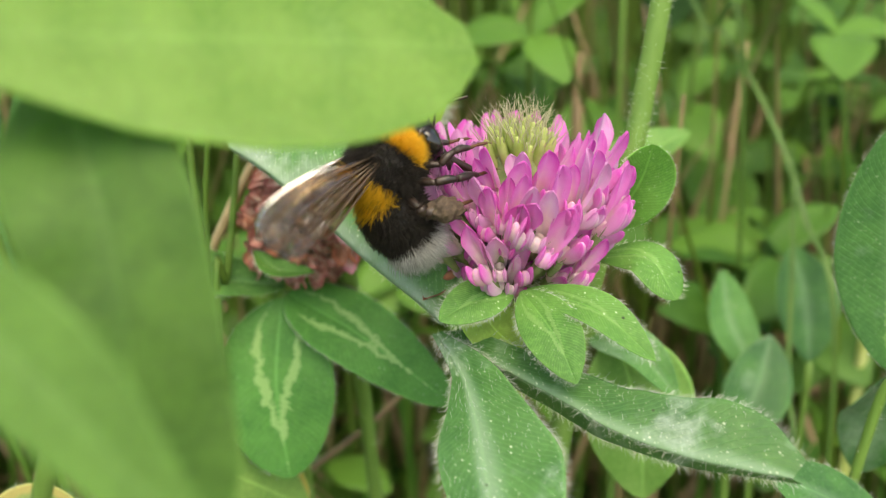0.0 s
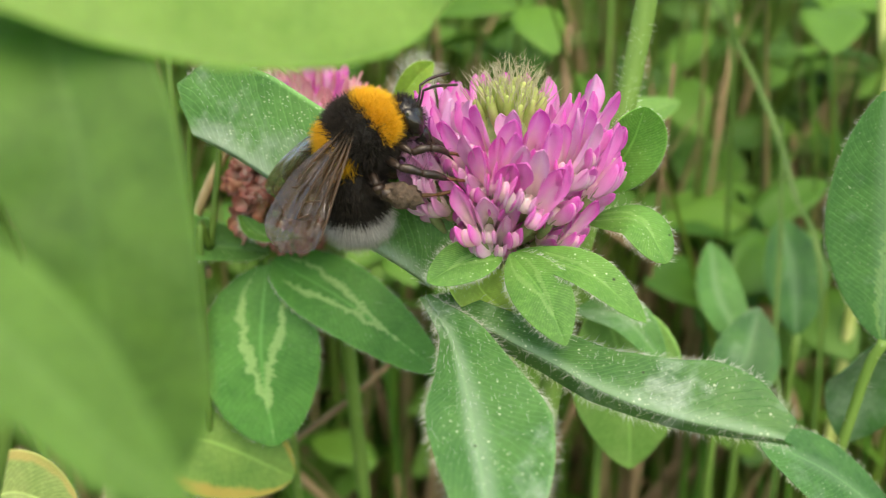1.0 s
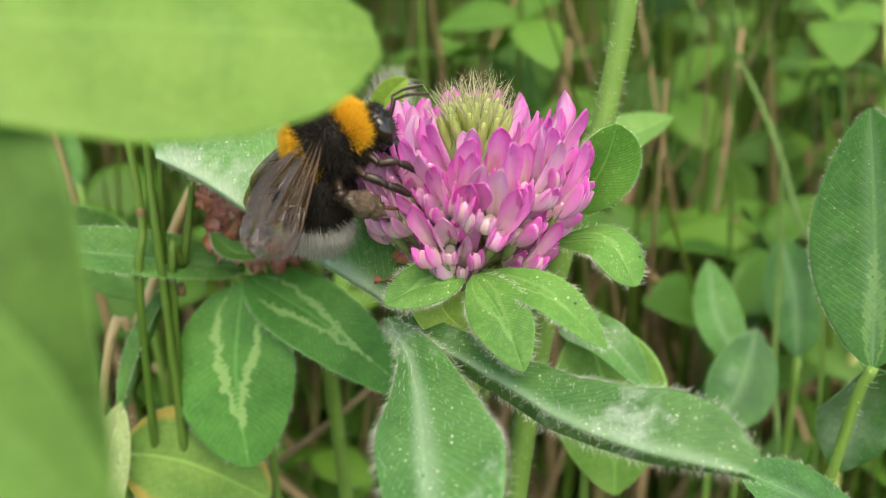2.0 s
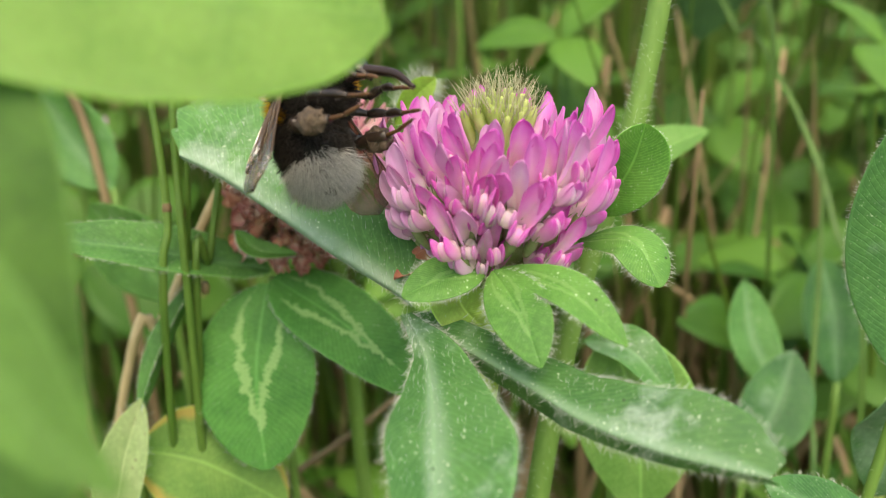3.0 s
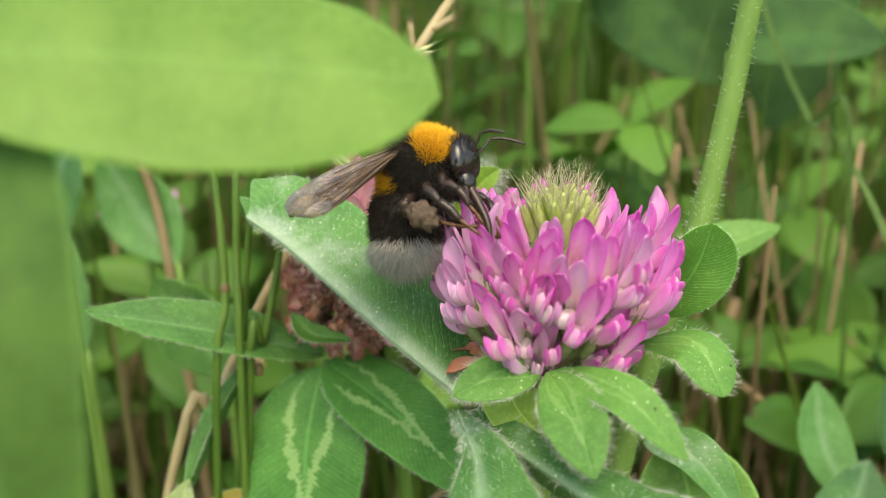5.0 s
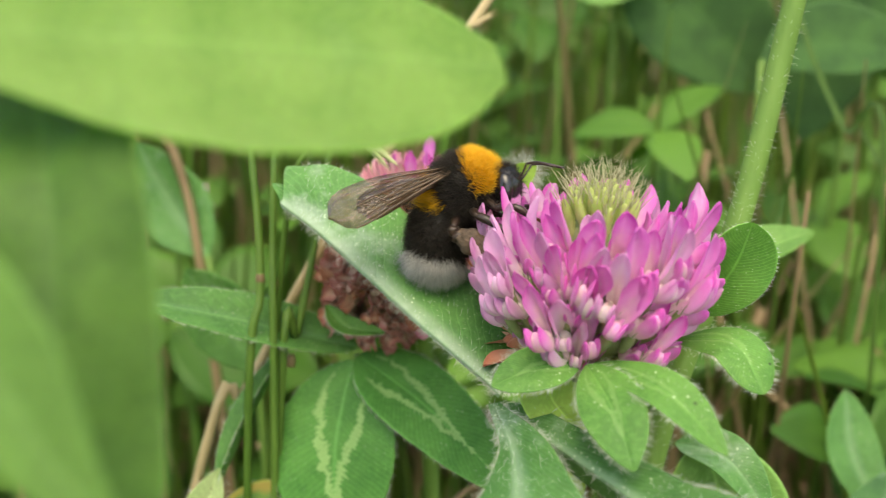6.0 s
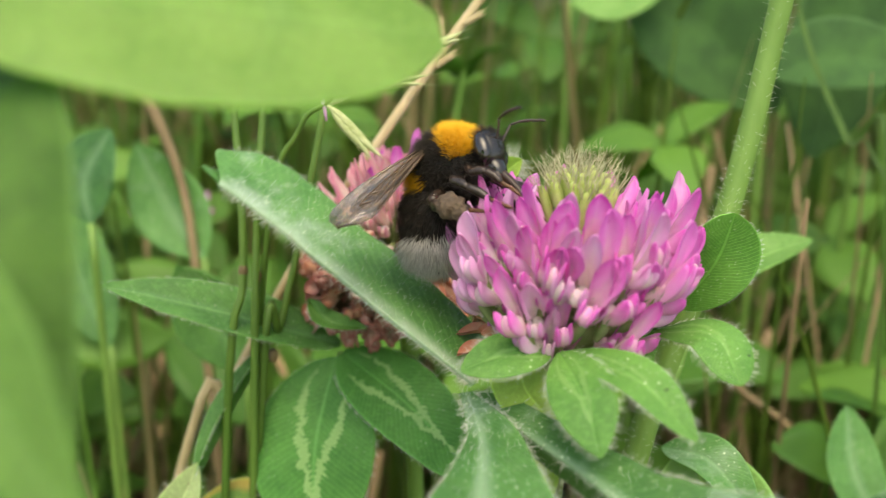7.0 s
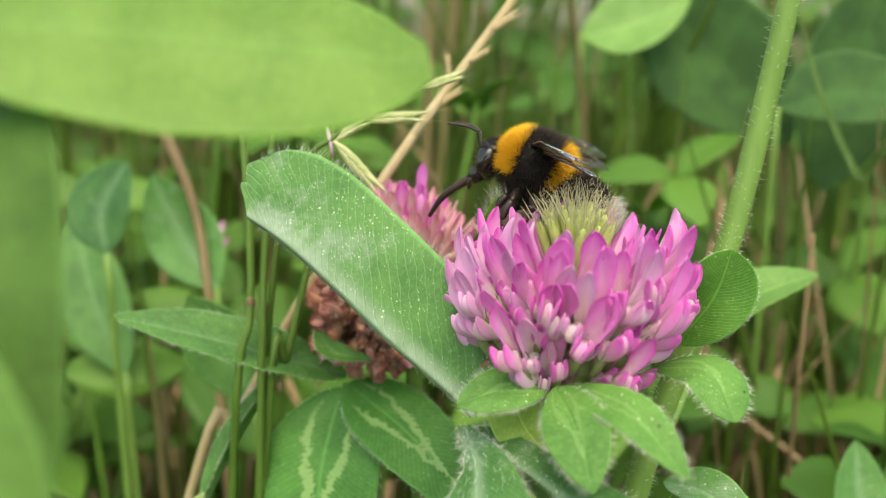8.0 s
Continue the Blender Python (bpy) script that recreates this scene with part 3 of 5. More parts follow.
def floret_meshes(name, seed, petal, calyx, bent=0.0):
    """One floret along +z, its face to +x: a hooded standard folded round two wings and a plump pale keel, and a toothed calyx tube."""
    r = random.Random(seed)
    tall, wide = r.uniform(13.0, 14.6), r.choice((2.2, 2.5, 2.7, 3.0, 3.3))
    curl, lean = bent * r.uniform(0.5, 1.2) + r.uniform(-0.3, 0.5), r.uniform(-0.5, 0.5)
    wrap, point = r.uniform(1.0, 1.5), r.uniform(1.5, 2.4)
    notch, twist = r.uniform(0.0, 0.5), r.uniform(-0.25, 0.25)
    soup = Soup()
    rows, cols = 14, 7
    for skin in (0, 1):
        verts, uvs, faces = [], [], []
        for i in range(rows + 1):
            s = math.sin(math.pi / 2 * i / rows)
            z = 4.8 + (tall - 4.8) * s
            w = 0.5 * wide * (0.40 + 0.60 * min(1.0, s / 0.75) ** 1.1)
            if s > 0.72:
                w *= max(0.0, 1 - ((s - 0.72) / 0.28) ** point) ** 0.55 * 0.97 + 0.03
            for j in range(-cols, cols + 1):
                a = j / cols
                ang = a * wrap * (1.45 - 0.75 * s)
                x = -0.85 + w * (1 - math.cos(ang)) * 0.95 - curl * s * s - 0.16 * math.exp(-((a * 5) ** 2)) * s
                x += 0.10 * math.sin(s * 7 + a * 5 + seed)
                y = w * math.sin(ang) / math.sin(min(1.57, max(0.5, wrap * (1.45 - 0.75 * s)))) + lean * s * s + twist * x * s
                verts.append((x - skin * 0.10, y, z - 0.18 * abs(a) * s - notch * math.exp(-((a * 4) ** 2)) * max(0, s - 0.85) * 3))
                uvs.append((0.28 + 0.72 * s - 0.10 * (1 - abs(a)) * (1 - s), 0.5 + 0.5 * a))
        m = 2 * cols + 1
        for i in range(rows):
            for j in range(2 * cols):
                q = i * m + j
                faces.append((q, q + 1, q + m + 1, q + m) if not skin else (q, q + m, q + m + 1, q + 1))
        soup.add(verts, faces, uvs)
    # wings: two thin shells beside the keel, their tips turned out; the keel: a plump pale lobe between them
    reach = r.uniform(0.46, 0.60) * (tall - 4.8)
    spread = r.uniform(0.1, 0.5)
    for sgn, radii, lo, hi in ((-1, (1.0, 0.36), 0.40, 0.98), (1, (1.0, 0.36), 0.40, 0.98), (0, (0.95, 0.92), 0.05, 0.55)):
        verts, uvs, faces = [], [], []
        nn, ss = 9, 8
        long = reach if sgn else reach * r.uniform(0.78, 0.95)
        for i in range(nn + 1):
            s = i / nn
            rad = math.sin(math.pi * (0.10 + 0.885 * s)) ** 0.55
            for k in range(ss):
                a = 2 * math.pi * k / ss
                verts.append((0.75 + radii[0] * rad * math.cos(a) + 0.95 * math.sin(s * 1.9) - curl * 0.25 * s * s, sgn * (0.62 + spread * s * s) + radii[1] * rad * math.sin(a) + lean * 0.3 * s * s, 4.4 + long * s))
                uvs.append((lo + (hi - lo) * s, k / ss))
        for i in range(nn):
            for k in range(ss):
                q, p2 = i * ss + k, i * ss + (k + 1) % ss
                faces.append((q, p2, p2 + ss, q + ss))
        faces.append(tuple(nn * ss + k for k in range(ss)))
        soup.add(verts, faces, uvs)
    # the pale tube that rises from the calyx
    tube(soup, [(0, 0, 2.5), (0.1, 0, 4.4), (0.2, 0, 6.2)], [0.6, 0.8, 0.7], 4, 8)
    soup.uv[-40:] = [(0.12, 0.5)] * 40
    body = soup.mesh(name, petal)
    cal = Soup()
    tube(cal, [(0, 0, -0.5), (0.05, 0, 1.8), (0, 0, 4.2)], [0.45, 0.8, 0.72], 6, 8)
    for k in range(5):
        a = 2 * math.pi * k / 5 + 0.3
        hair(cal, (0.7 * math.cos(a), 0.7 * math.sin(a), 3.6), (0.3 * math.cos(a), 0.3 * math.sin(a), 1), 2.8, 0.11)
    for _ in range(16):
        a = r.uniform(0, 6.28)
        hair(cal, (0.8 * math.cos(a), 0.8 * math.sin(a), r.uniform(1, 5)), (math.cos(a), math.sin(a), 1.2), 1.3, 0.03)
    return body, cal.mesh("calyx", calyx)


FRESH = [floret_meshes("floret", s, PETAL, CALYX) for s in range(8)]
BENT = [floret_meshes("floret", s + 100, PETAL, CALYX, 0.9) for s in range(10)]
PALE = [floret_meshes("floret", s + 20, PETAL_PALE, CALYX, 1.2) for s in range(3)]
RED = [floret_meshes("floret", s + 40, PETAL_RED, CALYX) for s in range(3)]
BROWN = [floret_meshes("floret", s + 60, PETAL_BROWN, WITHERED) for s in range(3)]
ORANGE = [floret_meshes("floret", s + 80, PETAL_ORANGE, WITHERED) for s in range(2)]


def set_floret(owner, kit, root, way, face, size, label=""):
    """Places one floret: root and ways in the owner's space, in millimetres."""
    z = V(way).normalized()
    x = V(face)
    x = (x - z * x.dot(z)).normalized()
    y = z.cross(x)
    m = Matrix((x, y, z)).transposed().to_4x4()
    ob = part("floret", kit[0], owner, label)
    ob.matrix_local = Matrix.Translation(V(root) * K) @ m @ Matrix.Diagonal((size[0], size[0], size[1], 1))
    c = part("calyx", kit[1], ob, "hairy green calyx")
    return ob


# the main flower and its plant
HEAD = V(7.7, 0.2, 202.0)
clover = thing("red_clover", (7.3, -4, 0), "pink red clover in full bloom on a hairy green stem", "flower")
stalk(clover, "stem", [(5.5, 6, -5), (6.8, -6, 90), (7.4, -5.5, 163), (7.4, -1.6, 184.5), (7.3, 0.2, 202.5)], [1.5, 1.3, 1.2, 1.2, 1.5], STEM_PURPLE, 700)
head = new("flower_head")
head.parent = clover
head.empty_display_size = 0.003
head.location = HEAD * K - clover.location
tagged(head, "dense round head of pink florets with a green bud crown")


def flower():
    r = random.Random(5)
    # receptacle
    s = Soup()
    tube(s, [(0, 0, -0.5), (0, 0, 3), (0, 0, 10), (0, 0, 17.0)], [1.8, 6.2, 4.8, 3.0], 12, 14)
    part("receptacle", s.mesh("receptacle", CALYX), head, "pale green flower base")
    # rings of florets: count, reach of the tips, their height, rise in degrees, length, breadth
    rings = [(14, 7.4, 18.0, 74, 0.72, 0.86), (18, 10.6, 19.4, 70, 0.84, 0.92), (22, 13.0, 19.6, 63, 0.92, 0.98), (25, 14.9, 17.2, 56, 0.92, 0.98), (25, 15.6, 13.8, 48, 0.86, 0.94), (24, 14.7, 10.6, 46, 0.84, 0.86), (20, 12.4, 8.0, 44, 0.80, 0.78), (16, 9.6, 5.8, 44, 0.76, 0.76)]
    for n, (count, reach, top, rise, long, wide) in enumerate(rings):
        for k in range(count):
            a = 2 * math.pi * (k + 0.5 * (n % 2)) / count + r.uniform(-0.11, 0.11)
            out = V(math.cos(a), math.sin(a), 0)
            tip = out * reach * r.uniform(0.90, 1.07) + V(0, 0, top * r.uniform(0.92, 1.06)) + jitter(r, 0.8)
            rise_ = radians(rise + r.uniform(-11, 11))
            side = V(-out.y, out.x, 0) * r.uniform(-0.22, 0.22)
            way = (out * math.cos(rise_) + V(0, 0, math.sin(rise_)) + side).normalized()
            size = (wide * r.uniform(0.82, 1.15), long * r.uniform(0.92, 1.08))
            kit = r.choice(FRESH if n < 3 else BENT)
            if r.random() < (0.10 if n < 5 else 0.25 if n < 6 else 0.55) + (0.4 if out.x < -0.75 else 0):
                kit = r.choice(PALE)
            turn = r.uniform(-0.7, 0.7)
            set_floret(head, kit, tip - way * 14.1 * size[1], way, out + V(-out.y, out.x, 0) * turn + V(0, 0, -0.3), size)
    # two withered florets that hang below the rim
    for a, z in ((3.55, 1.2), (3.2, 2.0)):
        out = V(math.cos(a), math.sin(a), 0)
        set_floret(head, ORANGE[0], out * 4.0 + V(0, 0, z), out + V(0, 0, -0.05), out, (0.9, 0.72))
    # unopened buds on the crown, with long hairy teeth
    for k in range(28):
        q = math.sqrt((k + 0.5) / 28)
        a = k * 2.39996
        out = V(math.cos(a), math.sin(a), 0)
        root = out * 3.9 * q + V(0, 0, 19.3 - 1.8 * q * q + r.uniform(-0.5, 0.5))
        way = (out * 0.42 * q + V(0, 0, 1) + jitter(r, 0.1)).normalized()
        s = Soup()
        tube(s, [root - way * 4.5, root + way * 0.2, root + way * 1.6, root + way * 2.4], [0.5, 0.62, 0.5, 0.2], 6, 8)
        part("bud", s.mesh("bud", BUD), head, "unopened yellow-green bud")
        s = Soup()
        for j in range(5):
            b = j * 1.256 + k
            o2 = V(math.cos(b), math.sin(b), 0)
            hair(s, root + way * 1.6 + o2 * 0.5, way + o2 * 0.34, r.uniform(2.0, 4.0), 0.09, jitter(r, 0.25))
        for j in range(16):
            o2 = jitter(r, 1)
            hair(s, root + way * r.uniform(1.8, 5.0) + o2 * 0.4, o2 + way * 0.5, r.uniform(0.6, 1.2), 0.028)
        part("bud_teeth", s.mesh("bud_teeth", CALYX_TIP), head, "bristly brown-tipped calyx teeth", "stuff")
    # ruff of fine hairs below the head
    s = Soup()
    for _ in range(420):
        a = r.uniform(0, 6.28)
        out = V(math.cos(a), math.sin(a), 0)
        hair(s, out * r.uniform(1.5, 6) + V(0, 0, r.uniform(-1, 1.5)), out + V(0, 0, r.uniform(-0.9, 0.6)), r.uniform(1.5, 3.6), 0.06, jitter(r, 0.25))
    part("hairs", s.mesh("hairs", HAIR), head, "ruff of pale hairs", "stuff")


flower()

# the leaves that spring from just below the head
leaflet(clover, "bract_leaf", [(6.9, -9.5, 204.8), (2.3, -12.1, 204.9), (-2.3, -14.8, 203.4)], 5.6, (0.1, -0.62, 0.8), LEAF_BRACT, 160, 1.0, fold=8, droop=0.15, seed=2, round_=0.62)
leaflet(clover, "bract_leaf", [(7.7, -10.8, 205.3), (11.0, -17.6, 203.2), (13.4, -22.2, 199.2)], 6.9, (-0.1, -0.75, 0.65), LEAF_BRACT, 170, 1.0, fold=6, droop=0.1, seed=3, peak=0.45)
leaflet(clover, "bract_leaf", [(8.4, -10.0, 205.2), (16.2, -16.1, 205.4), (22.3, -21.3, 201.7)], 5.0, (0.35, -0.5, 0.8), LEAF_BRACT, 190, 1.0, fold=24, fold2=-5, seed=4, peak=0.5)
leaflet(clover, "bract_leaf", [(17.5, -1.0, 205.6), (23.8, -5.2, 207.4), (27.0, -9.4, 203.4)], 7.4, (0.3, -0.45, 0.85), LEAF_BRACT, 190, 1.1, fold=10, droop=0.25, seed=5, peak=0.6, round_=0.55)
leaflet(clover, "upper_leaf", [(20.4, 7.5, 206.0), (24.0, 5.4, 212.8), (25.5, 4.2, 219.0)], 9.2, (0.25, -0.7, 0.65), LEAF_BRIGHT, 170, 0.5, fold=8, seed=6, peak=0.55, round_=0.5)
leaflet(clover, "stipule", [(3.0, -7.4, 202.4), (4.1, -9.3, 199.8), (7.7, -10.7, 196.7)], 9.0, (0, -0.85, 0.5), LEAF_STIPULE, 60, 0.8, fold=6, seed=7, rows=20, profile=[(0, 3.2, 3.0), (0.3, 4.2, 3.6), (0.7, 3.6, 3.2), (0.9, 2.0, 1.8), (1, 0.3, 0.3)])
leaflet(clover, "stipule", [(2.2, -7.0, 197.0), (5.6, -9.0, 193), (8.0, -10.6, 187.6)], 4.6, (0.2, -0.85, 0.5), LEAF_STIPULE, fold=14, seed=8)
leaflet(clover, "long_leaf", [(-2.9, -8.6, 198.3), (0.3, -16.0, 196.9), (2.1, -24.8, 195.0), (3.0, -32.5, 193.2), (4.9, -47.0, 189.6)], 16.5, (-0.05, -0.62, 0.78), LEAF_LONG, 420, 1.3, "dusty grey-green leaf hanging forward", nap=260, fold=3, fold2=14, seed=9, rows=40, cols=16, crumple=0.5, profile=[(0, 0.8, 0.6), (0.1, 1.6, 0.9), (0.25, 3.9, 1.2), (0.33, 4.8, 2.0), (0.43, 5.9, 3.2), (0.53, 7.0, 4.5), (0.63, 8.3, 5.0), (0.72, 8.7, 5.0), (0.82, 8.0, 4.3), (0.92, 5.5, 3.0), (1, 0.3, 0.3)])
leaflet(clover, "long_leaf", [(-2.0, -8.8, 198.1), (0.4, -10.9, 197.6), (11.6, -19.7, 195.8), (17.5, -24.8, 194.8), (25.1, -28.8, 194.0), (35.4, -32.2, 193.6)], 10.4, (0.28, -0.42, 0.86), LEAF_RIGHT, 520, 1.4, "long dusty leaf folded along its rib", under_hairs=220, nap=260, fold=14, fold2=-96, seed=10, rows=44, crumple=0.4, sweep=1.5, profile=[(0, 0.6, 0.6), (0.1, 2.0, 1.2), (0.2, 3.0, 1.9), (0.3, 3.5, 2.4), (0.48, 5.2, 2.6), (0.68, 6.8, 2.3), (0.85, 7.8, 1.6), (0.94, 6.4, 1.0), (1, 2.2, 0.3)])
big_leaf = leaflet(clover, "broad_leaf", [(-2.3, -7.4, 198.8), (-5.0, -6.5, 200.3), (-13.9, -4.2, 204.4), (-23.9, -1.2, 209.5), (-30.6, 0.6, 212.7), (-36.4, 1.8, 214.9)], 29.0, (0.3, -0.85, 0.38), LEAF_BROAD, 460, 1.3, "broad dusty leaf folded along its rib", under_hairs=420, nap=500, fold=-164, fold2=6, seed=11, rows=44, cols=18, sweep=5.8, crumple=0.35, profile=[(0, 1.0, 1.6), (0.05, 5.0, 6.6), (0.19, 8.0, 10.3), (0.37, 9.6, 11.9), (0.52, 9.8, 12.2), (0.70, 9.6, 12.4), (0.83, 8.8, 11.8), (0.93, 7.0, 10.0), (0.98, 5.0, 8.0), (1, 3.4, 5.6)])

# a three-part leaf behind with pale V marks
trefoil = thing("clover_leaf", (-24, 22, 0), "dark green clover leaf with pale V marks", "leaf")
stalk(trefoil, "leaf_stalk", [(-22, 26, -5), (-26, 24, 110), (-27.6, 20.6, 189.5)], [1.0, 0.8, 0.7], STEM, 160)
leaflet(trefoil, "leaflet", [(-27.4, 20.2, 189.6), (-15.8, 14.0, 185.8), (-1.0, 5.4, 178.4)], 12.0, (0.1, -0.6, 0.8), LEAF_MARKED, 240, 0.8, fold=4, seed=12, peak=0.45, round_=0.55, teeth=0.015)
leaflet(trefoil, "leaflet", [(-28.3, 19.6, 189.0), (-28.9, 12.6, 177.2), (-26.8, 7.0, 163.8)], 19.0, (-0.05, -0.9, 0.4), LEAF_MARKED, 200, 0.8, fold=4, seed=13, peak=0.5, round_=0.55, teeth=0.015)
leaflet(trefoil, "leaflet", [(-28.0, 21.0, 190.6), (-44.1, 13.1, 196.6), (-57.8, 5.5, 201.2)], 9.0, (0.25, -0.35, 0.9), LEAF, 220, 0.8, fold=10, fold2=24, seed=14, peak=0.42, round_=0.7, crumple=0.4)

# the second, fading flower behind the broad leaf
FADED = V(-21.0, 26.2, 202.2)
faded = thing("red_clover", (-16, 26, 0), "fading red clover with withered brown lower florets", "flower")
stalk(faded, "stem", [(-14, 32, -5), (-15, 29, 120), (-18.6, 22.5, 206.5)], [1.3, 1.2, 1.4], STEM, 200)
head2 = new("flower_head")
head2.parent = faded
head2.location = FADED * K - faded.location
tagged(head2, "half-withered head of red and brown florets")


def fading_flower():
    r = random.Random(15)
    s = Soup()
    tube(s, [(0, 0, -0.5), (0, 0, 3), (0, 0, 8), (0, 0, 11)], [1.5, 3.8, 3.6, 2.0], 10, 12)
    part("receptacle", s.mesh("receptacle", CALYX), head2)
    for k in range(190):
        a = k * 2.39996
        q = (k + 0.5) / 190
        th = radians(8 + 132 * q**0.85)
        out = V(math.cos(a), math.sin(a), 0)
        root = out * 3.4 + V(0, 0, 8.5 - 7 * q)
        if q < 0.5:
            th = radians(4 + 90 * q)
            root = out * (1.0 + 7 * q) + V(0, 0, 6.5 - 4 * q)
        way = out * math.sin(th) + V(0, 0, math.cos(th)) + jitter(r, 0.12)
        if q > 0.5 and out.x <= 0.2:
            root = out * 6.2 * math.sin(th) + V(0, 0, 5.5 + 7.5 * math.cos(th))
        if q < 0.22:
            kit, size = (r.choice(FRESH[:3]) if r.random() < 0.4 else r.choice(RED)), (0.62, 0.84)
        elif q < 0.5 or (out.x > 0 and q < 0.68):
            kit, size = r.choice(RED), (0.62, 0.80)
        elif out.x > 0.2:
            kit, size = r.choice(ORANGE + RED[:1]), (0.85, 0.85)
        else:
            kit, size = r.choice(BROWN), (0.72, 0.46)
        set_floret(head2, kit, root, way, out + V(0, 0, 0.3), (size[0] * r.uniform(0.85, 1.1), size[1] * r.uniform(0.9, 1.08)))
    # the withered lower side, a crust of small brown remains
    for k in range(230):
        a = r.uniform(1.2, 6.0)
        th = radians(r.uniform(48, 152))
        out = V(math.cos(a), math.sin(a), 0)
        way = out * math.sin(th) + V(0, 0, math.cos(th))
        set_floret(head2, r.choice(BROWN + BROWN + ORANGE[:1]), V(-3.6, -2.6, -1.8) + way * r.uniform(5.4, 7.4), way + jitter(r, 0.45), jitter(r, 1) + out, (r.uniform(0.5, 0.75), r.uniform(0.22, 0.34)))
    # crinkled orange remains that hang out beside the broad leaf
    for k in range(12):
        f = k / 11
        set_floret(head2, r.choice(ORANGE), V(14.2, -12.0, 1.5).lerp(V(17.1, -12.8, -2.9), f) + jitter(r, 1.2), V(0.5, -0.6, -0.8) + jitter(r, 0.5), jitter(r, 1), (r.uniform(0.5, 0.8), r.uniform(0.28, 0.42)))
    # one tall fresh floret
    set_floret(head2, FRESH[1], (2.6, -1.0, 8.2), (0.02, 0, 1), (0.3, -1, 0), (0.75, 1.0))


fading_flower()
leaflet(faded, "bract_leaf", [(-31.0, 15.2, 199.3), (-28.0, 14.5, 196.6), (-22.0, 14.8, 196.0)], 3.6, (0.1, -0.5, 0.85), LEAF_BRACT, 120, 0.9, fold=24, seed=15)
leaflet(faded, "bract_leaf", [(-8.0, 21.0, 214.0), (-4.6, 20.6, 218.6), (-2.0, 20.4, 221.0)], 4.2, (0.2, -0.9, 0.3), LEAF_STIPULE, 200, 2.6, fold=20, seed=16, label="small pale leaf with long hairs")

# hairy upright stem behind
upright = thing("clover_shoot", (14, 2, 0), "thick upright hairy green clover stem", "stem")
stalk(upright, "stem", [(8, -6, -5), (13.0, 0, 140), (13.9, 2.5, 162.4), (16.8, 7.7, 183.7), (19.8, 11.7, 197.3), (24.6, 16.5, 212.7), (27.4, 20.2, 226.5), (32, 26, 262)], [1.9, 1.75, 1.7, 1.7, 1.65, 1.6, 1.55, 1.4], STEM, 1300, 0.9, n=50, sides=14, ridges=0.06)
leaflet(upright, "leaflet", [(24.5, 47.4, 194.5), (32.1, 50.4, 201.6), (42.3, 54.3, 205.8)], 11.0, (-0.2, -0.35, 0.9), LEAF_PALE, fold=18, seed=21)
stalk(upright, "leaf_stalk", [(17.5, 8.5, 186), (22, 30, 190), (24.5, 47.4, 194.5)], [0.8, 0.6], STEM)

# pale leaf low behind, under the long leaf
pale = thing("clover_leaf", (26, 24, 0), "pale green clover leaf with a curled bluish rim", "leaf")
stalk(pale, "leaf_stalk", [(27, 28, -5), (27, 24, 110), (25.5, 17.5, 182.0)], [0.9, 0.7], STEM)
leaflet(pale, "leaflet", [(24.5, 16.9, 184.0), (29.0, 15.2, 169.3), (30.5, 13.6, 154.6)], 19.0, (0.1, -0.85, 0.45), LEAF_PALE, fold=10, seed=22, peak=0.42, round_=0.7)
leaflet(pale, "leaflet", [(20.5, 17.5, 182.6), (27, 12.5, 183.6), (33.5, 9.5, 177)], 7.0, (0.1, -0.6, 0.75), LEAF_DUSTY, fold=22, seed=23)

# leaf at the lower corner, beyond the long leaf's tip
low = thing("clover_leaf", (70, -8, 0), "dusty green clover leaf low in the grass", "leaf")
stalk(low, "leaf_stalk", [(72, 2, -5), (74, -6, 100), (66.4, -9.4, 159.6)], [0.9, 0.7], STEM)
leaflet(low, "leaflet", [(66.4, -9.4, 159.6), (53.5, -8.6, 170.6), (42.0, -8.4, 176.7)], 12.0, (0.1, -0.7, 0.65), LEAF_DARK, 200, 0.8, fold=18, fold2=-30, seed=24, crumple=0.4)

# tall leaf at the side on its own stalk
side_leaf = thing("clover_leaf", (58, 4, 0), "upright green clover leaf with a white dust patch", "leaf")
stalk(side_leaf, "leaf_stalk", [(52, 8, -5), (56.5, 3, 130), (60.2, 3.1, 175.8), (62.1, 2.9, 185.4)], [1.0, 0.8, 0.8], STEM, 60)
leaflet(side_leaf, "leaflet", [(62.1, 2.9, 185.1), (60.4, 5.6, 202.6), (57.0, 6.4, 220.6)], 16.5, (-0.25, -0.88, 0.4), LEAF_MOTTLED, 260, 0.8, fold=6, fold2=10, seed=25, peak=0.5, round_=0.7)
leaflet(side_leaf, "leaflet", [(62.6, 4.4, 184.4), (64.4, 9.0, 174.9), (63.3, 10.1, 162.6)], 13.0, (-0.1, -0.85, 0.4), LEAF_DARK, fold=10, seed=26)

# yellowing leaves low at the other side
yellowing = thing("clover_leaf", (-44, 10, 0), "yellowing clover leaf with a reddish rim", "leaf")
stalk(yellowing, "leaf_stalk", [(-46, 16, -5), (-48, 12, 90), (-47.0, 7.8, 166.2)], [0.9, 0.7], STEM)
leaflet(yellowing, "leaflet", [(-46.8, 7.6, 165.8), (-36.8, 8.6, 163.2), (-24.9, 10.1, 155.4)], 17.0, (0.1, -0.75, 0.65), LEAF_YELLOW, 120, 0.7, fold=4, seed=27, peak=0.48, round_=0.55)
spotted = thing("clover_leaf", (-62, -10, 0), "pale yellow clover leaf with brown spots", "leaf")
stalk(spotted, "leaf_stalk", [(-64, -6, -5), (-70, -10, 90), (-67.4, -13.0, 166.2)], [0.9, 0.7], STEM)
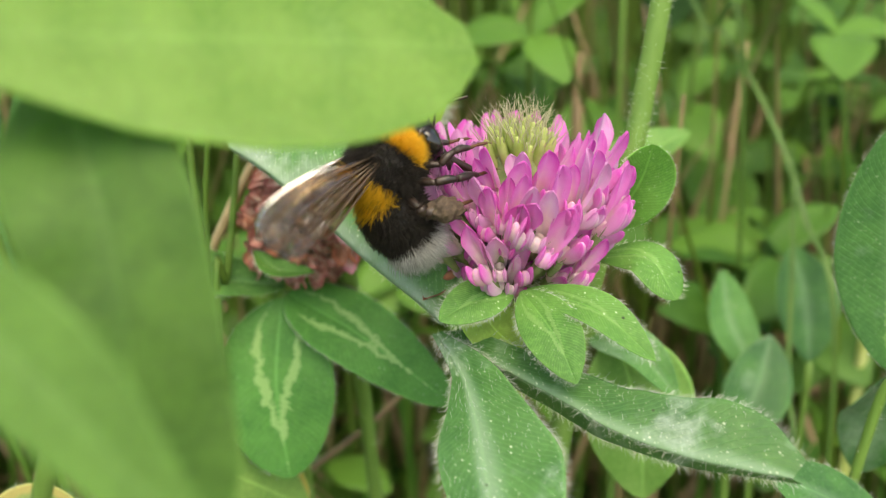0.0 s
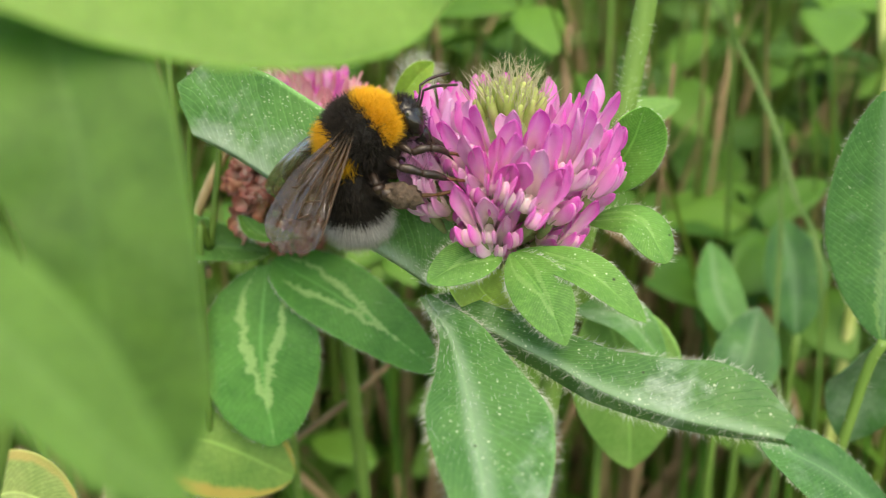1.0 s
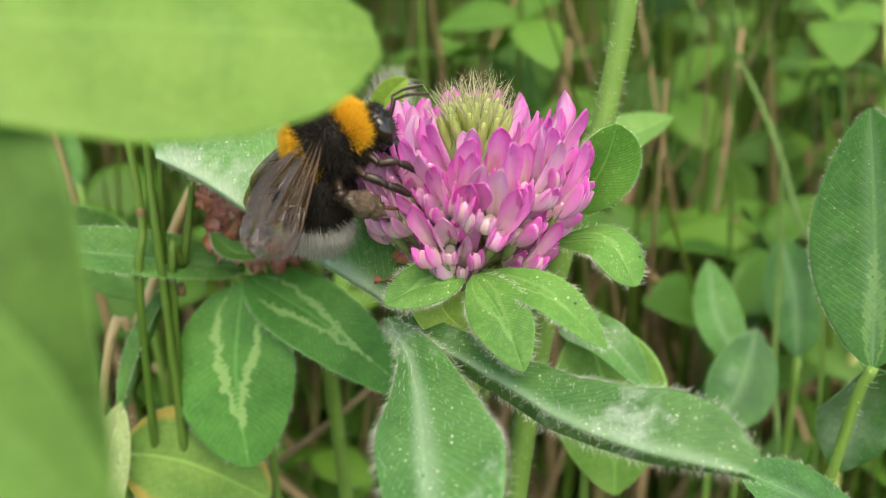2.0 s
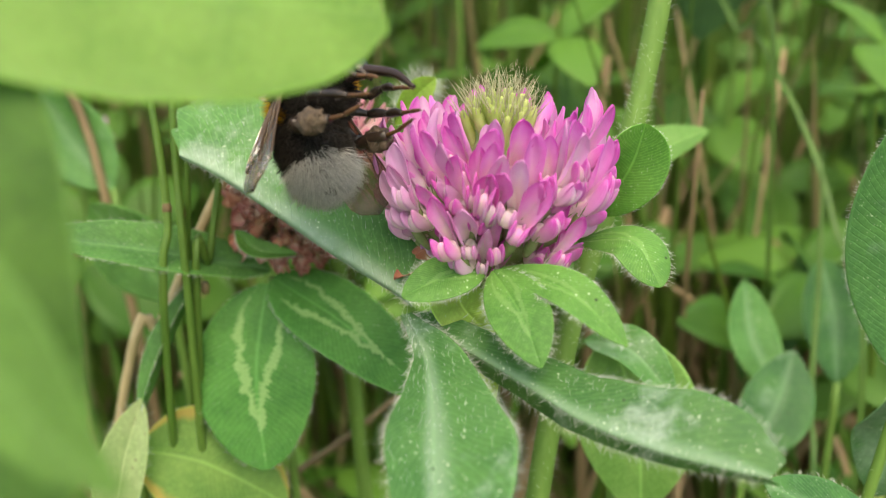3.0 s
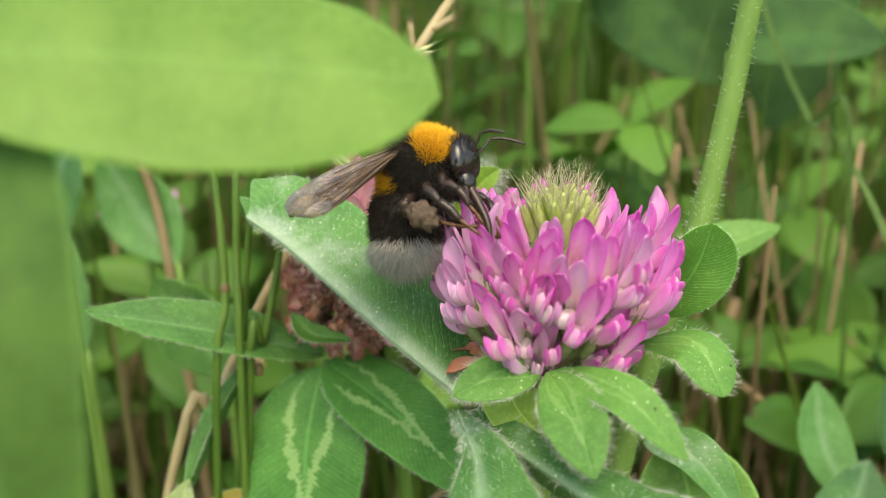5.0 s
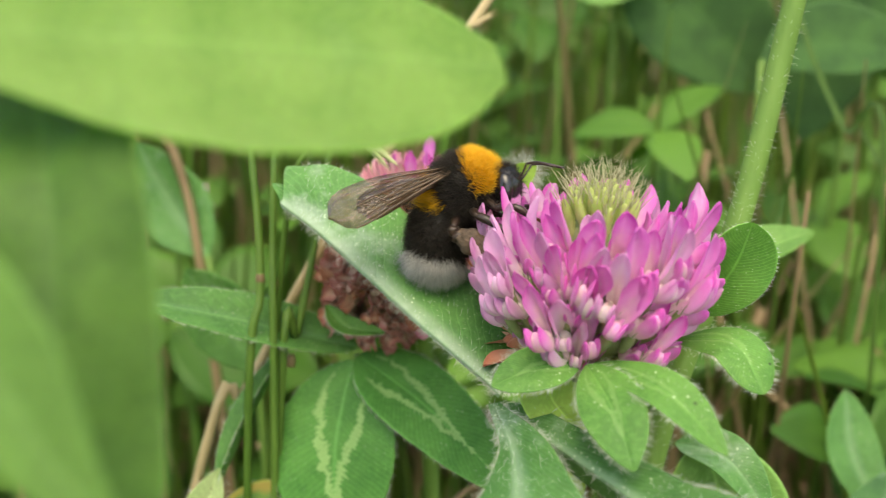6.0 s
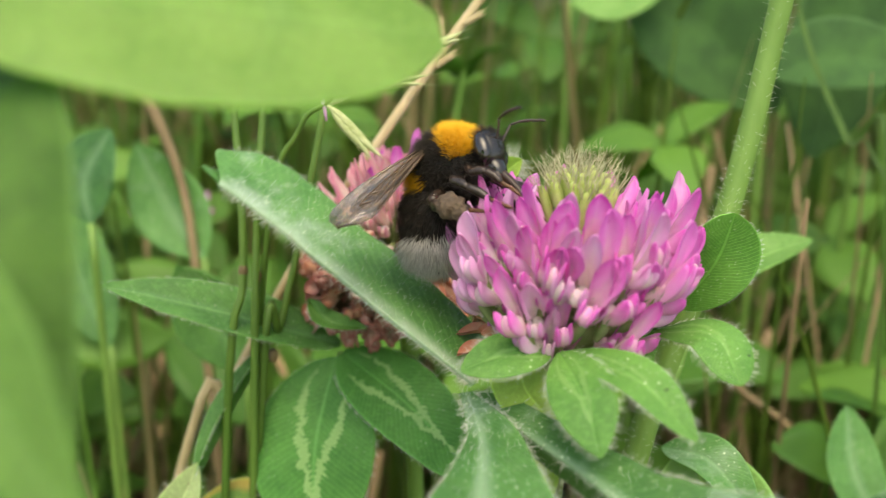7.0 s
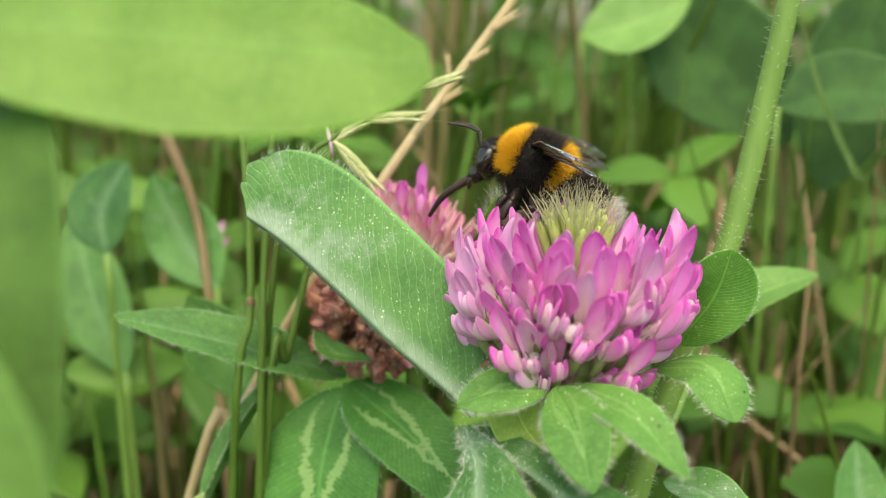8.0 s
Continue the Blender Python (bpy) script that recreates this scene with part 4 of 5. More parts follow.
leaflet(spotted, "leaflet", [(-66.4, -12.8, 166.2), (-60.2, -9.0, 167.6), (-51.4, -9.3, 163.2)], 12.0, (0.1, -0.8, 0.6), LEAF_SPOTTED, 80, 0.8, fold=10, seed=28)

sheath = thing("clover_shoot", (-50, -2, 0), "pale speckled leaf sheath with a narrow hairy leaf", "shoot")
stalk(sheath, "stem", [(-52, 2, -5), (-51, -1, 100), (-49.3, -0.9, 158.1)], [1.4, 1.2, 1.2], STEM, 100)
leaflet(sheath, "sheath", [(-49.4, -1.4, 152.0), (-47.6, 3.0, 165.0), (-45.2, 7.6, 174.8)], 8.0, (0.2, -0.9, 0.4), LEAF_SPECKLED, 60, fold=24, seed=29, label="pale sheath with brown specks")
leaflet(sheath, "narrow_leaf", [(-45.6, 7.0, 172.0), (-42.2, 12.2, 181.2), (-38.2, 17.6, 190.6)], 6.0, (-0.6, -0.6, 0.5), LEAF, 260, 1.0, fold=50, seed=30)

# grass stems with nodes
def grass_stem(points, radius, node, label):
    g = thing("grass", V(points[0]), label, "grass")
    stalk(g, "culm", points, [radius * 1.15, radius, radius * 0.8], GRASS_STEM, n=30, sides=8, ridges=0.0)
    s = Soup()
    n = V(node)
    tube(s, [n - V(0, 0, 0.9), n, n + V(0, 0, 0.9)], [radius * 0.9, radius * 1.25, radius * 0.9], 6, 8)
    part("node", s.mesh("node", STRAW_PINK, g.location / K), g)
    return g


grass_stem([(-44, 4, 0), (-41.7, 9.7, 173.4), (-40.3, 13.6, 202.9), (-44.4, 19.6, 228.8), (-50, 26, 262)], 0.62, (-40.3, 13.6, 202.9), "thin green grass stem with a swollen node")
grass_stem([(-37, 2, 0), (-37.6, 10.4, 172.8), (-39.0, 15.6, 209.3), (-39.8, 20.7, 229.0), (-40, 27, 262)], 0.6, (-38.7, 14.6, 202), "thin green grass stem")
grass_stem([(-42, 2, 0), (-37.5, 12.6, 180.9), (-35.9, 16.4, 193.9), (-34.2, 19.6, 206), (-31.5, 26, 232)], 0.62, (-36.4, 15, 190), "dark green leaning grass stem")

dry = thing("grass_stalk", (-90, 2, 0), "dry straw-coloured grass stalk with an empty seed head", "grass")
stalk(dry, "culm", [(-92, 4, -4), (-54.0, 17.8, 165.5), (-46.5, 21.2, 180.9), (-37.0, 26.3, 201.3), (-25.2, 31.9, 221.3), (-17.8, 36.7, 233.7), (-7.4, 43.3, 250.5), (0, 48, 264)], [0.9, 0.85, 0.8, 0.75, 0.7], STRAW, n=40, sides=8)


def spikelet(owner, root, tip, width, mat=SPIKELET):
    """A grass spikelet: overlapping pointed scales along a short axis, with awns."""
    root, tip = V(root), V(tip)
    way = tip - root
    side = way.cross(V(0.2, -1, 0.1)).normalized()
    s = Soup()
    for k in range(7):
        f = k / 7
        p = root + way * f * 0.5
        d = (way.normalized() + side * (0.16 if k % 2 else -0.16) * (1 - 0.4 * f)).normalized()
        tube(s, [p, p + d * way.length * 0.16, p + d * way.length * 0.34, p + d * way.length * 0.50], [width * 0.10, width * 0.24, width * 0.17, 0.03], 8, 6)
        hair(s, p + d * way.length * 0.46, d, way.length * 0.28, 0.045)
    part("spikelet", s.mesh("spikelet", mat, owner.location / K), owner, "pointed pale scales")


for a, b in (((-19.5, 36, 231), (-14.5, 36, 234.5)), ((-15.0, 38, 238), (-11.0, 38, 240.5)), ((-12.5, 40, 242.5), (-7.0, 40, 246.5)), ((-22.5, 33.5, 226), (-19, 33, 230.5)), ((-17.5, 37, 235), (-18.0, 36.5, 240))):
    spikelet(dry, a, b, 1.5, STRAW)

panicle = thing("grass_panicle", (-40, 22, 0), "green-gold grass panicle with slender spikelets", "grass")
stalk(panicle, "culm", [(-52, 18, -4), (-44, 16, 120), (-37.5, 15.2, 206), (-32.5, 15.2, 223.4), (-28.5, 15.6, 227.6), (-25.0, 17.3, 230.8), (-16, 20.6, 235.6)], [0.6, 0.5, 0.35, 0.25], GRASS_STEM, n=40, sides=6)
for a, b, w in (((-28.5, 15.6, 227.2), (-20.3, 15.8, 219.4), 2.2), ((-25.4, 17.3, 230.2), (-14.5, 20.0, 231.2), 1.9), ((-29.5, 15.8, 226.8), (-22.4, 16.4, 231.2), 1.7), ((-17.5, 20.2, 234.6), (-10.8, 22.1, 237.4), 2.0)):
    spikelet(panicle, a, b, w)
s_ = Soup()
tube(s_, [(-29.6, 15.6, 229.6), (-29.0, 15.5, 227.5), (-28.4, 15.2, 225.0)], [0.2, 0.35, 0.1], 6, 6)
part("anther", s_.mesh("anther", PETAL_PALE, panicle.location / K), panicle, "small pale dangling anther")

# blurred single things farther back
brown = thing("withered_stem", (-60, 62, 0), "brown withered stem with a dry head", "stem")
stalk(brown, "stem", [(-60, 62, -5), (-66, 60, 120), (-71.2, 59.2, 185.1), (-75.4, 61.5, 205.1), (-81.8, 62.0, 220.3), (-84, 62, 226)], [1.2, 1.0, 0.9, 0.9, 1.3, 0.3], STRAW_PINK, sides=10)
distant = thing("red_clover", (-92, 84, 0), "small distant pink clover flower", "flower")
stalk(distant, "stem", [(-86, 92, -5), (-88.9, 84, 192.0)], [1.0, 0.9], STEM)
h3 = new("flower_head")
h3.parent = distant
h3.location = V(-88.9, 83, 189) * K - distant.location
tagged(h3, "small blurred pink head")
for k in range(26):
    a_, q_ = k * 2.39996, (k + 0.5) / 26
    o_ = V(math.cos(a_), math.sin(a_), 0)
    set_floret(h3, PALE[k % 2] if k % 3 else FRESH[k % 5], o_ * 1.5 + V(0, 0, 2), o_ * math.sin(1.6 * q_) + V(0, 0, math.cos(1.6 * q_)), o_, (1.1, 0.62))
post = thing("grass_stalk", (27, 92, 0), "broad pale dry stalk", "grass")
stalk(post, "culm", [(26, 86, -5), (26.8, 94.5, 178.0), (27.4, 103.9, 198.3), (28.2, 108.5, 208.5)], [1.6, 1.4, 0.9], STRAW_PINK, sides=8)
gold = thing("grass", (86, 60, 0), "bright yellow-green grass stem", "grass")
stalk(gold, "culm", [(84, 50, -5), (86.8, 68.3, 197.4), (86.9, 74.2, 210.6), (86.3, 86, 236)], [1.3, 1.2, 1.0], BUD, sides=8)
twig = thing("dry_stalk", (-31, 30, 140), "reddish dry stalk lying among the leaves", "dry grass")
stalk(twig, "stalk", [(-46, 24, 132), (-31.6, 30.5, 144.3), (-18.6, 34.9, 153.4), (-8, 39, 162)], [0.6, 0.65, 0.5], STRAW_PINK, sides=8)
twig2 = thing("dry_stalk", (50, 51, 160), "reddish dry stalk among the grass", "dry grass")
stalk(twig2, "stalk", [(30, 88, 172), (38, 84, 166), (48, 82, 160), (64, 76, 148)], [0.7, 0.8, 0.6], STRAW_PINK, sides=8)


def far_leaf(points, width, normal, mat, label, seed):
    t = thing("meadow_leaf", (points[0][0], points[0][1], 0), label, "leaf")
    stalk(t, "leaf_stalk", [(points[0][0] + 6, points[0][1] + 8, -5), (points[0][0] + 3, points[0][1] + 3, points[0][2] * 0.5), points[0]], [0.9, 0.7], STEM)
    leaflet(t, "leaflet", points, width, normal, mat, seed=seed, rows=16, cols=8)


far_leaf([(-8.4, 135.0, 243.0), (2.4, 137.8, 245.2), (17, 142.9, 252.8)], 19, (0, -0.8, 0.6), LEAF_PALE, "pale blurred leaf in the meadow", 41)
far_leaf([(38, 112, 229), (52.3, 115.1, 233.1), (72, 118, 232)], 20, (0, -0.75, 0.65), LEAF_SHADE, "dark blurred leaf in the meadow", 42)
far_leaf([(-70, 60, 190), (-78, 62, 199), (-84, 60, 212)], 15, (0.2, -0.8, 0.5), LEAF_DUSTY, "bluish blurred leaf in the meadow", 44)
far_leaf([(-52, 40, 176), (-58, 38, 186), (-62, 34, 196)], 13, (0.3, -0.8, 0.5), LEAF, "small green blurred meadow leaf", 46)

far_leaf([(70.4, 52.4, 157.9), (69.7, 57.4, 169.2), (66.8, 61.9, 179.4)], 13, (0, -0.85, 0.5), LEAF_DARK, "green blurred meadow leaf", 47)
far_leaf([(59.8, 49.0, 155.9), (54.6, 55.2, 165.1), (52.8, 59.7, 175.3)], 10, (0.2, -0.85, 0.5), LEAF_DUSTY, "bluish blurred meadow leaf", 48)
far_leaf([(50.7, 35.8, 151.5), (56.4, 41.1, 158.1), (60.4, 48.2, 166.4)], 13, (0, -0.75, 0.6), LEAF_DARK, "green blurred meadow leaf", 49)
far_leaf([(-88.7, 50.6, 197.5), (-90.6, 52.2, 206.0), (-86.6, 55.4, 215.4)], 13, (0.2, -0.85, 0.4), LEAF_DARK, "bluish blurred meadow leaf", 60)
far_leaf([(-96, 66.5, 166.0), (-106, 70.4, 181.4), (-114, 76.1, 200.0)], 16, (0.3, -0.85, 0.4), LEAF, "pale green blurred meadow leaf", 61)

# two added leaves whose dark colour stands in for the shaded meadow behind
far_leaf([(4.0, 150.0, 256.0), (24.5, 148, 238.0), (44.6, 144.0, 218.5)], 34, (0.1, -0.9, 0.2), LEAF_SHADE, "large dark leaf added as shade in the meadow behind", 62)
far_leaf([(62, 142, 262.0), (55.9, 136.7, 234.4), (52.3, 132.9, 208.5)], 26, (0.1, -0.9, 0.2), LEAF_SHADE, "large dark leaf added as shade in the meadow behind", 63)


def long_blade(points, width, label):
    g = thing("grass", (points[0][0], points[0][1], 0), label, "grass")
    leaflet(g, "blade", points, width, (0.3, -0.85, 0.3), GRASS_BLADE, seed=70, rows=30, cols=4, fold=20, round_=0.5)


long_blade([(79.1, 40.0, -4), (73.1, 46.0, 155.6), (69.7, 66.0, 184.7), (64.1, 78.4, 202.4), (53.5, 86.7, 220.5)], 1.7, "long green grass blade, out of focus")
long_blade([(73.3, 76.6, -4), (59.3, 80.6, 205.0), (51.3, 85.6, 218.7), (43.6, 87.8, 233.1), (37.9, 90.6, 248.5)], 1.5, "long green grass blade, out of focus")
long_blade([(62.4, 27.6, -4), (62.4, 31.6, 133.8), (63.6, 45.2, 158.7), (65.3, 56.1, 177.8), (65.8, 66.3, 200.0)], 1.4, "narrow dark grass blade, out of focus")

# two large leaflets close before the lens
near = thing("clover_leaf", (-32, -58, 0), "large bright green clover leaf close to the lens", "leaf")
stalk(near, "leaf_stalk", [(-60, -30, -5), (-56, -46, 140), (-46, -52, 230), (-37, -55, 243)], [1.2, 1.0, 0.9], STEM)
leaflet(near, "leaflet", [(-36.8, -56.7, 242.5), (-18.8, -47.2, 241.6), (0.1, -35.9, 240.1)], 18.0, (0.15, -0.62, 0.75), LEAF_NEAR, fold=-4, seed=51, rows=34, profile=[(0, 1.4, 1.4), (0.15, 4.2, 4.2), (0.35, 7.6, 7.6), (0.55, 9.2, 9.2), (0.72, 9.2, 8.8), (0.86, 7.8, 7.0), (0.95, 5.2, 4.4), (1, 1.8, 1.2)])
# the hanging leaf's darker side, its shade put into a deeper green
near_low = thing("clover_leaf", (-36, -60, 0), "large clover leaf hanging close to the lens, shade put into its green", "leaf")
stalk(near_low, "leaf_stalk", [(-60, -30, -5), (-45, -38, 150), (-30, -42, 222), (-29.2, -48.2, 239.2)], [1.2, 1.0, 0.9], STEM)
leaflet(near_low, "leaflet", [(-29.2, -48.5, 239.5), (-23.9, -54.7, 233.5), (-21.3, -58.4, 227.2), (-19.7, -61.1, 220.9), (-18.2, -63.8, 214.8), (-17.0, -66.5, 208.8)], 20.0, (0.2, -0.92, 0.3), LEAF_NEAR_SHADED, fold=6, fold2=10, seed=52, rows=36, crumple=0.5, profile=[(0, 0.6, 0.6), (0.06, 3.0, 3.0), (0.11, 5.0, 5.4), (0.19, 6.0, 6.4), (0.3, 6.3, 6.0), (0.45, 6.4, 4.6), (0.6, 6.4, 2.0), (0.78, 6.4, 0.8), (0.9, 4.8, 0.5), (1, 0.6, 0.3)])
# the same leaf's lit half as its own blade, light put into paler green
near_lit_half = thing("clover_leaf", (-40, -64, 0), "lit half of the hanging near leaf, light put into its green", "leaf")
stalk(near_lit_half, "leaf_stalk", [(-70, -50, -5), (-66, -58, 140), (-50, -62, 225), (-27.0, -72.3, 237.5)], [1.2, 1.0, 0.9], STEM)
leaflet(near_lit_half, "leaflet", [(-27.0, -72.3, 237.5), (-23.1, -73.5, 233.9), (-19.4, -74.7, 230.4), (-16.0, -76.0, 226.7), (-12.3, -76.8, 224.0)], 11.0, (0.09, -0.91, 0.65), LEAF_NEAR_LIT, fold=4, seed=53, rows=30, profile=[(0, 1.5, 1.5), (0.15, 3.0, 2.8), (0.3, 3.4, 3.2), (0.5, 3.2, 3.0), (0.75, 2.2, 2.1), (0.92, 0.9, 0.9), (1, 0.1, 0.1)])

# ---- the bumblebee: +x ahead, +z its back, origin in the thorax ----
def fur_material(name, root, tip, vary=0.45, low=0.6):
    m, t = nodes_of(name)
    u = N(t, "SeparateXYZ", i0=N(t, "UVMap").outputs[0]).outputs[0]
    rnd = N(t, "NewGeometry").outputs["Random Per Island"]
    col = mixc(t, u, root, tip)
    col = mixc(t, M(t, "MULTIPLY", rnd, vary), col, tuple(x * low for x in tip))
    return finish(m, t, col, 0.55, through_=0.15, spec=0.25)


SHELL = plain("bee_shell", (0.010, 0.009, 0.008), (0.022, 0.019, 0.016), 900, 0.6, spec=0.25, bump=0.2)
FUR_BLACK = fur_material("black_fur", (0.018, 0.015, 0.012), (0.052, 0.042, 0.034))
FUR_YELLOW = fur_material("yellow_fur", (0.76, 0.38, 0.014), (0.95, 0.55, 0.04))
FUR_WHITE = fur_material("white_fur", (0.50, 0.47, 0.42), (0.94, 0.93, 0.90), 0.85, 0.35)
HEAD_SHELL = plain("bee_head_shell", (0.010, 0.009, 0.008), (0.020, 0.017, 0.014), 900, 0.2, spec=0.6, bump=0.15)
EYE = plain("bee_eye", (0.008, 0.007, 0.007), (0.020, 0.015, 0.012), 3000, 0.12, spec=0.7, bump=0.1)
LEG = plain("bee_leg", (0.016, 0.012, 0.010), (0.05, 0.03, 0.02), 900, 0.35, spec=0.5)
LEG_BROWN = plain("bee_foot", (0.06, 0.028, 0.012), (0.15, 0.07, 0.025), 900, 0.4)
POLLEN = plain("pollen", (0.05, 0.035, 0.025), (0.15, 0.105, 0.07), 1500, 0.85, bump=0.9, depth=0.0004)
TONGUE = plain("bee_tongue", (0.018, 0.010, 0.008), (0.05, 0.026, 0.016), 800, 0.3)
VEIN = plain("wing_vein", (0.06, 0.034, 0.018), (0.13, 0.08, 0.045), 900, 0.4)


def wing_material():
    m, t = nodes_of("wing_skin")
    co = N(t, "TexCoord").outputs["Object"]
    n = N(t, "TexNoise", Vector=co, Scale=500.0, Detail=3.0).outputs[0]
    col = mixc(t, n, (0.13, 0.08, 0.045), (0.26, 0.18, 0.11))
    b = N(t, "BsdfPrincipled", Roughness=0.16)
    t.links.new(col, b.inputs["Base Color"])
    uv = N(t, "UVMap").outputs[0]
    pleat = N(t, "TexNoise", Vector=N(t, "Mapping", Vector=uv, Scale=(2.2, 11, 1)).outputs[0], Scale=1.0, Detail=2.0).outputs[0]
    bn = N(t, "Bump", Strength=1.0, Distance=0.004, Height=pleat)
    t.links.new(bn.outputs[0], b.inputs["Normal"])
    clear = N(t, "BsdfTransparent")
    clear.inputs[0].default_value = (0.76, 0.64, 0.50, 1)
    mx = N(t, "MixShader", i0=0.26, i1=clear.outputs[0], i2=b.outputs[0])
    gl = N(t, "BsdfGlossy", Roughness=0.12, Color=(0.95, 0.97, 1.0, 1))
    t.links.new(bn.outputs[0], gl.inputs["Normal"])
    lw = N(t, "LayerWeight", Blend=0.25)
    mx = N(t, "MixShader", i0=M(t, "ADD", M(t, "MULTIPLY", lw.outputs["Fresnel"], 0.6), 0.09), i1=mx.outputs[0], i2=gl.outputs[0])
    o = N(t, "OutputMaterial")
    t.links.new(mx.outputs[0], o.inputs[0])
    return m


WING = wing_material()


def ball(soup, centre, radii, turn=0.0, n=16, m=20, squash=None):
    """An egg-shaped body; turn: pitch about y in degrees."""
    c, rot = V(centre), Matrix.Rotation(radians(turn), 3, "Y")
    verts, uvs, faces = [], [], []
    for i in range(n + 1):
        th = math.pi * i / n
        for k in range(m):
            a = 2 * math.pi * k / m
            p = V(math.cos(th) * radii[0], math.sin(th) * math.cos(a) * radii[1], math.sin(th) * math.sin(a) * radii[2])
            if squash:
                p = squash(p)
            verts.append(c + rot @ p)
            uvs.append((i / n, k / m))
    for i in range(n):
        for k in range(m):
            q, s = i * m + k, i * m + (k + 1) % m
            faces.append((q, s, s + m, q + m))
    soup.add(verts, faces, uvs)


def coat(name, owner, centre, radii, keep, count, length, mat, seed, comb=-0.35, label="", turn=0.0, width=0.042):
    """A coat of hairs on an egg-shaped body, where keep(unit place) holds."""
    r = random.Random(seed)
    s = Soup()
    c, rot = V(centre), Matrix.Rotation(radians(turn), 3, "Y")
    done = tries = 0
    while done < count and tries < count * 60:
        tries += 1
        u = V(r.gauss(0, 1), r.gauss(0, 1), r.gauss(0, 1)).normalized()
        if not keep(u.x + r.uniform(-0.09, 0.09), u.y, u.z):
            continue
        p = V(u.x * radii[0], u.y * radii[1], u.z * radii[2])
        n = V(u.x / radii[0], u.y / radii[1], u.z / radii[2]).normalized()
        hair(s, c + rot @ (p * 0.96), rot @ (n + V(comb, 0, 0) + jitter(r, 0.34)), length * r.uniform(0.6, 1.15), width, jitter(r, 0.12))
        done += 1
    return part(name, s.mesh(name, mat), owner, label, "stuff")


bee = thing("bumblebee", (0, 0, 0), "furry black bumblebee with orange-yellow bands and white tail", "bumblebee")
TH = (4.7, 4.35, 4.25)
s_ = Soup()
ball(s_, (0, 0, 0), TH)
thorax = part("thorax", s_.mesh("thorax", SHELL), bee, "black furry thorax with two yellow bands")
coat("collar_fur", thorax, (0, 0, 0), TH, lambda x, y, z: x > 0.46 and z > -0.4, 4800, 1.6, FUR_YELLOW, 1, -0.1, "orange-yellow collar fur")
coat("back_fur", thorax, (0, 0, 0), TH, lambda x, y, z: (-0.52 < x < 0.48 and z > -0.45) or z <= -0.38, 5600, 1.5, FUR_BLACK, 2, -0.2, "black fur")
coat("rear_fur", thorax, (0, 0, 0), TH, lambda x, y, z: x < -0.50 and z > -0.35, 2400, 1.9, FUR_YELLOW, 3, -0.4, "yellow fur")

# head, turned face-down, with its parts
s_ = Soup()
ball(s_, (1.6, 0, -1.2), (1.95, 2.5, 2.7), 0)
ball(s_, (2.3, 0, -3.4), (1.15, 1.35, 1.9), -20, 10, 12)
HEADPIVOT = V(4.2, 0, -0.4)
skull = part("head", s_.mesh("head", HEAD_SHELL), bee, "black shiny head")
skull.location = HEADPIVOT * K
for sg in (-1, 1):
    s_ = Soup()
    ball(s_, (1.9, 1.9 * sg, -1.3), (1.05, 0.85, 1.95), -8, 12, 14)
    part("eye", s_.mesh("eye", EYE), skull, "glossy black oval eye")
    s_ = Soup()
    tube(s_, [(3.1, 0.55 * sg, -0.6), (3.9, 0.9 * sg, 0.6), (4.4, 1.3 * sg, 1.6)], [0.17, 0.14, 0.15], 6, 7)
    tube(s_, [(4.4, 1.3 * sg, 1.6), (6.0, 2.0 * sg, 1.7), (8.2, 2.9 * sg, 1.2)], [0.15, 0.19, 0.17], 10, 7)
    part("antenna", s_.mesh("antenna", LEG), skull, "thin black elbowed antenna")
s_ = Soup()
tube(s_, [(2.6, 0, -4.0), (4.2, 0, -6.2), (5.6, 0, -8.6), (6.2, 0, -11.6)], [0.66, 0.56, 0.46, 0.28], 14, 8)
part("tongue", s_.mesh("tongue", TONGUE), skull, "long dark brown tongue")
for sg in (-1, 1):
    s_ = Soup()
    tube(s_, [(2.6, 0.75 * sg, -4.0), (2.9, 0.55 * sg, -5.2), (2.7, 0.15 * sg, -6.0)], [0.42, 0.35, 0.12], 6, 7)
    part("mandible", s_.mesh("mandible", LEG), skull)
coat("face_fur", skull, (1.5, 0, -1.0), (1.7, 2.2, 2.5), lambda x, y, z: z > 0.35 or abs(y) < 0.35, 700, 1.0, FUR_BLACK, 4, 0.1, "black face fur")

# abdomen, hinged at the waist
WAIST = V(-3.6, 0, -0.9)
AB, AB_C = (5.4, 4.2, 3.9), (-4.7, 0, -0.3)
s_ = Soup()
ball(s_, AB_C, AB, 0, 24, 22, lambda p: V(p.x, p.y, p.z) * (1 + 0.018 * math.sin(p.x * 3.2)))
tail = part("abdomen", s_.mesh("abdomen", SHELL), bee, "rounded furry abdomen with a white tail")
tail.location = WAIST * K
coat("band_fur", tail, AB_C, AB, lambda x, y, z: 0.62 < x < 0.86 and z > -0.3, 600, 1.5, FUR_YELLOW, 5, -0.7, "yellow band fur")
coat("black_fur", tail, AB_C, AB, lambda x, y, z: x >= 0.85 or -0.54 < x <= 0.64 or (z <= -0.5 and x > -0.54), 5200, 1.35, FUR_BLACK, 6, -0.7, "black fur")
coat("tail_fur", tail, AB_C, AB, lambda x, y, z: x <= -0.50, 3400, 2.7, FUR_WHITE, 7, -0.75, "white tail fur")
s_ = Soup()
tube(s_, [(-10.4, 0, -0.4), (-11.4, 0, -0.8)], [0.9, 0.3], 4, 8)
part("tail_tip", s_.mesh("tail_tip", SHELL), tail)


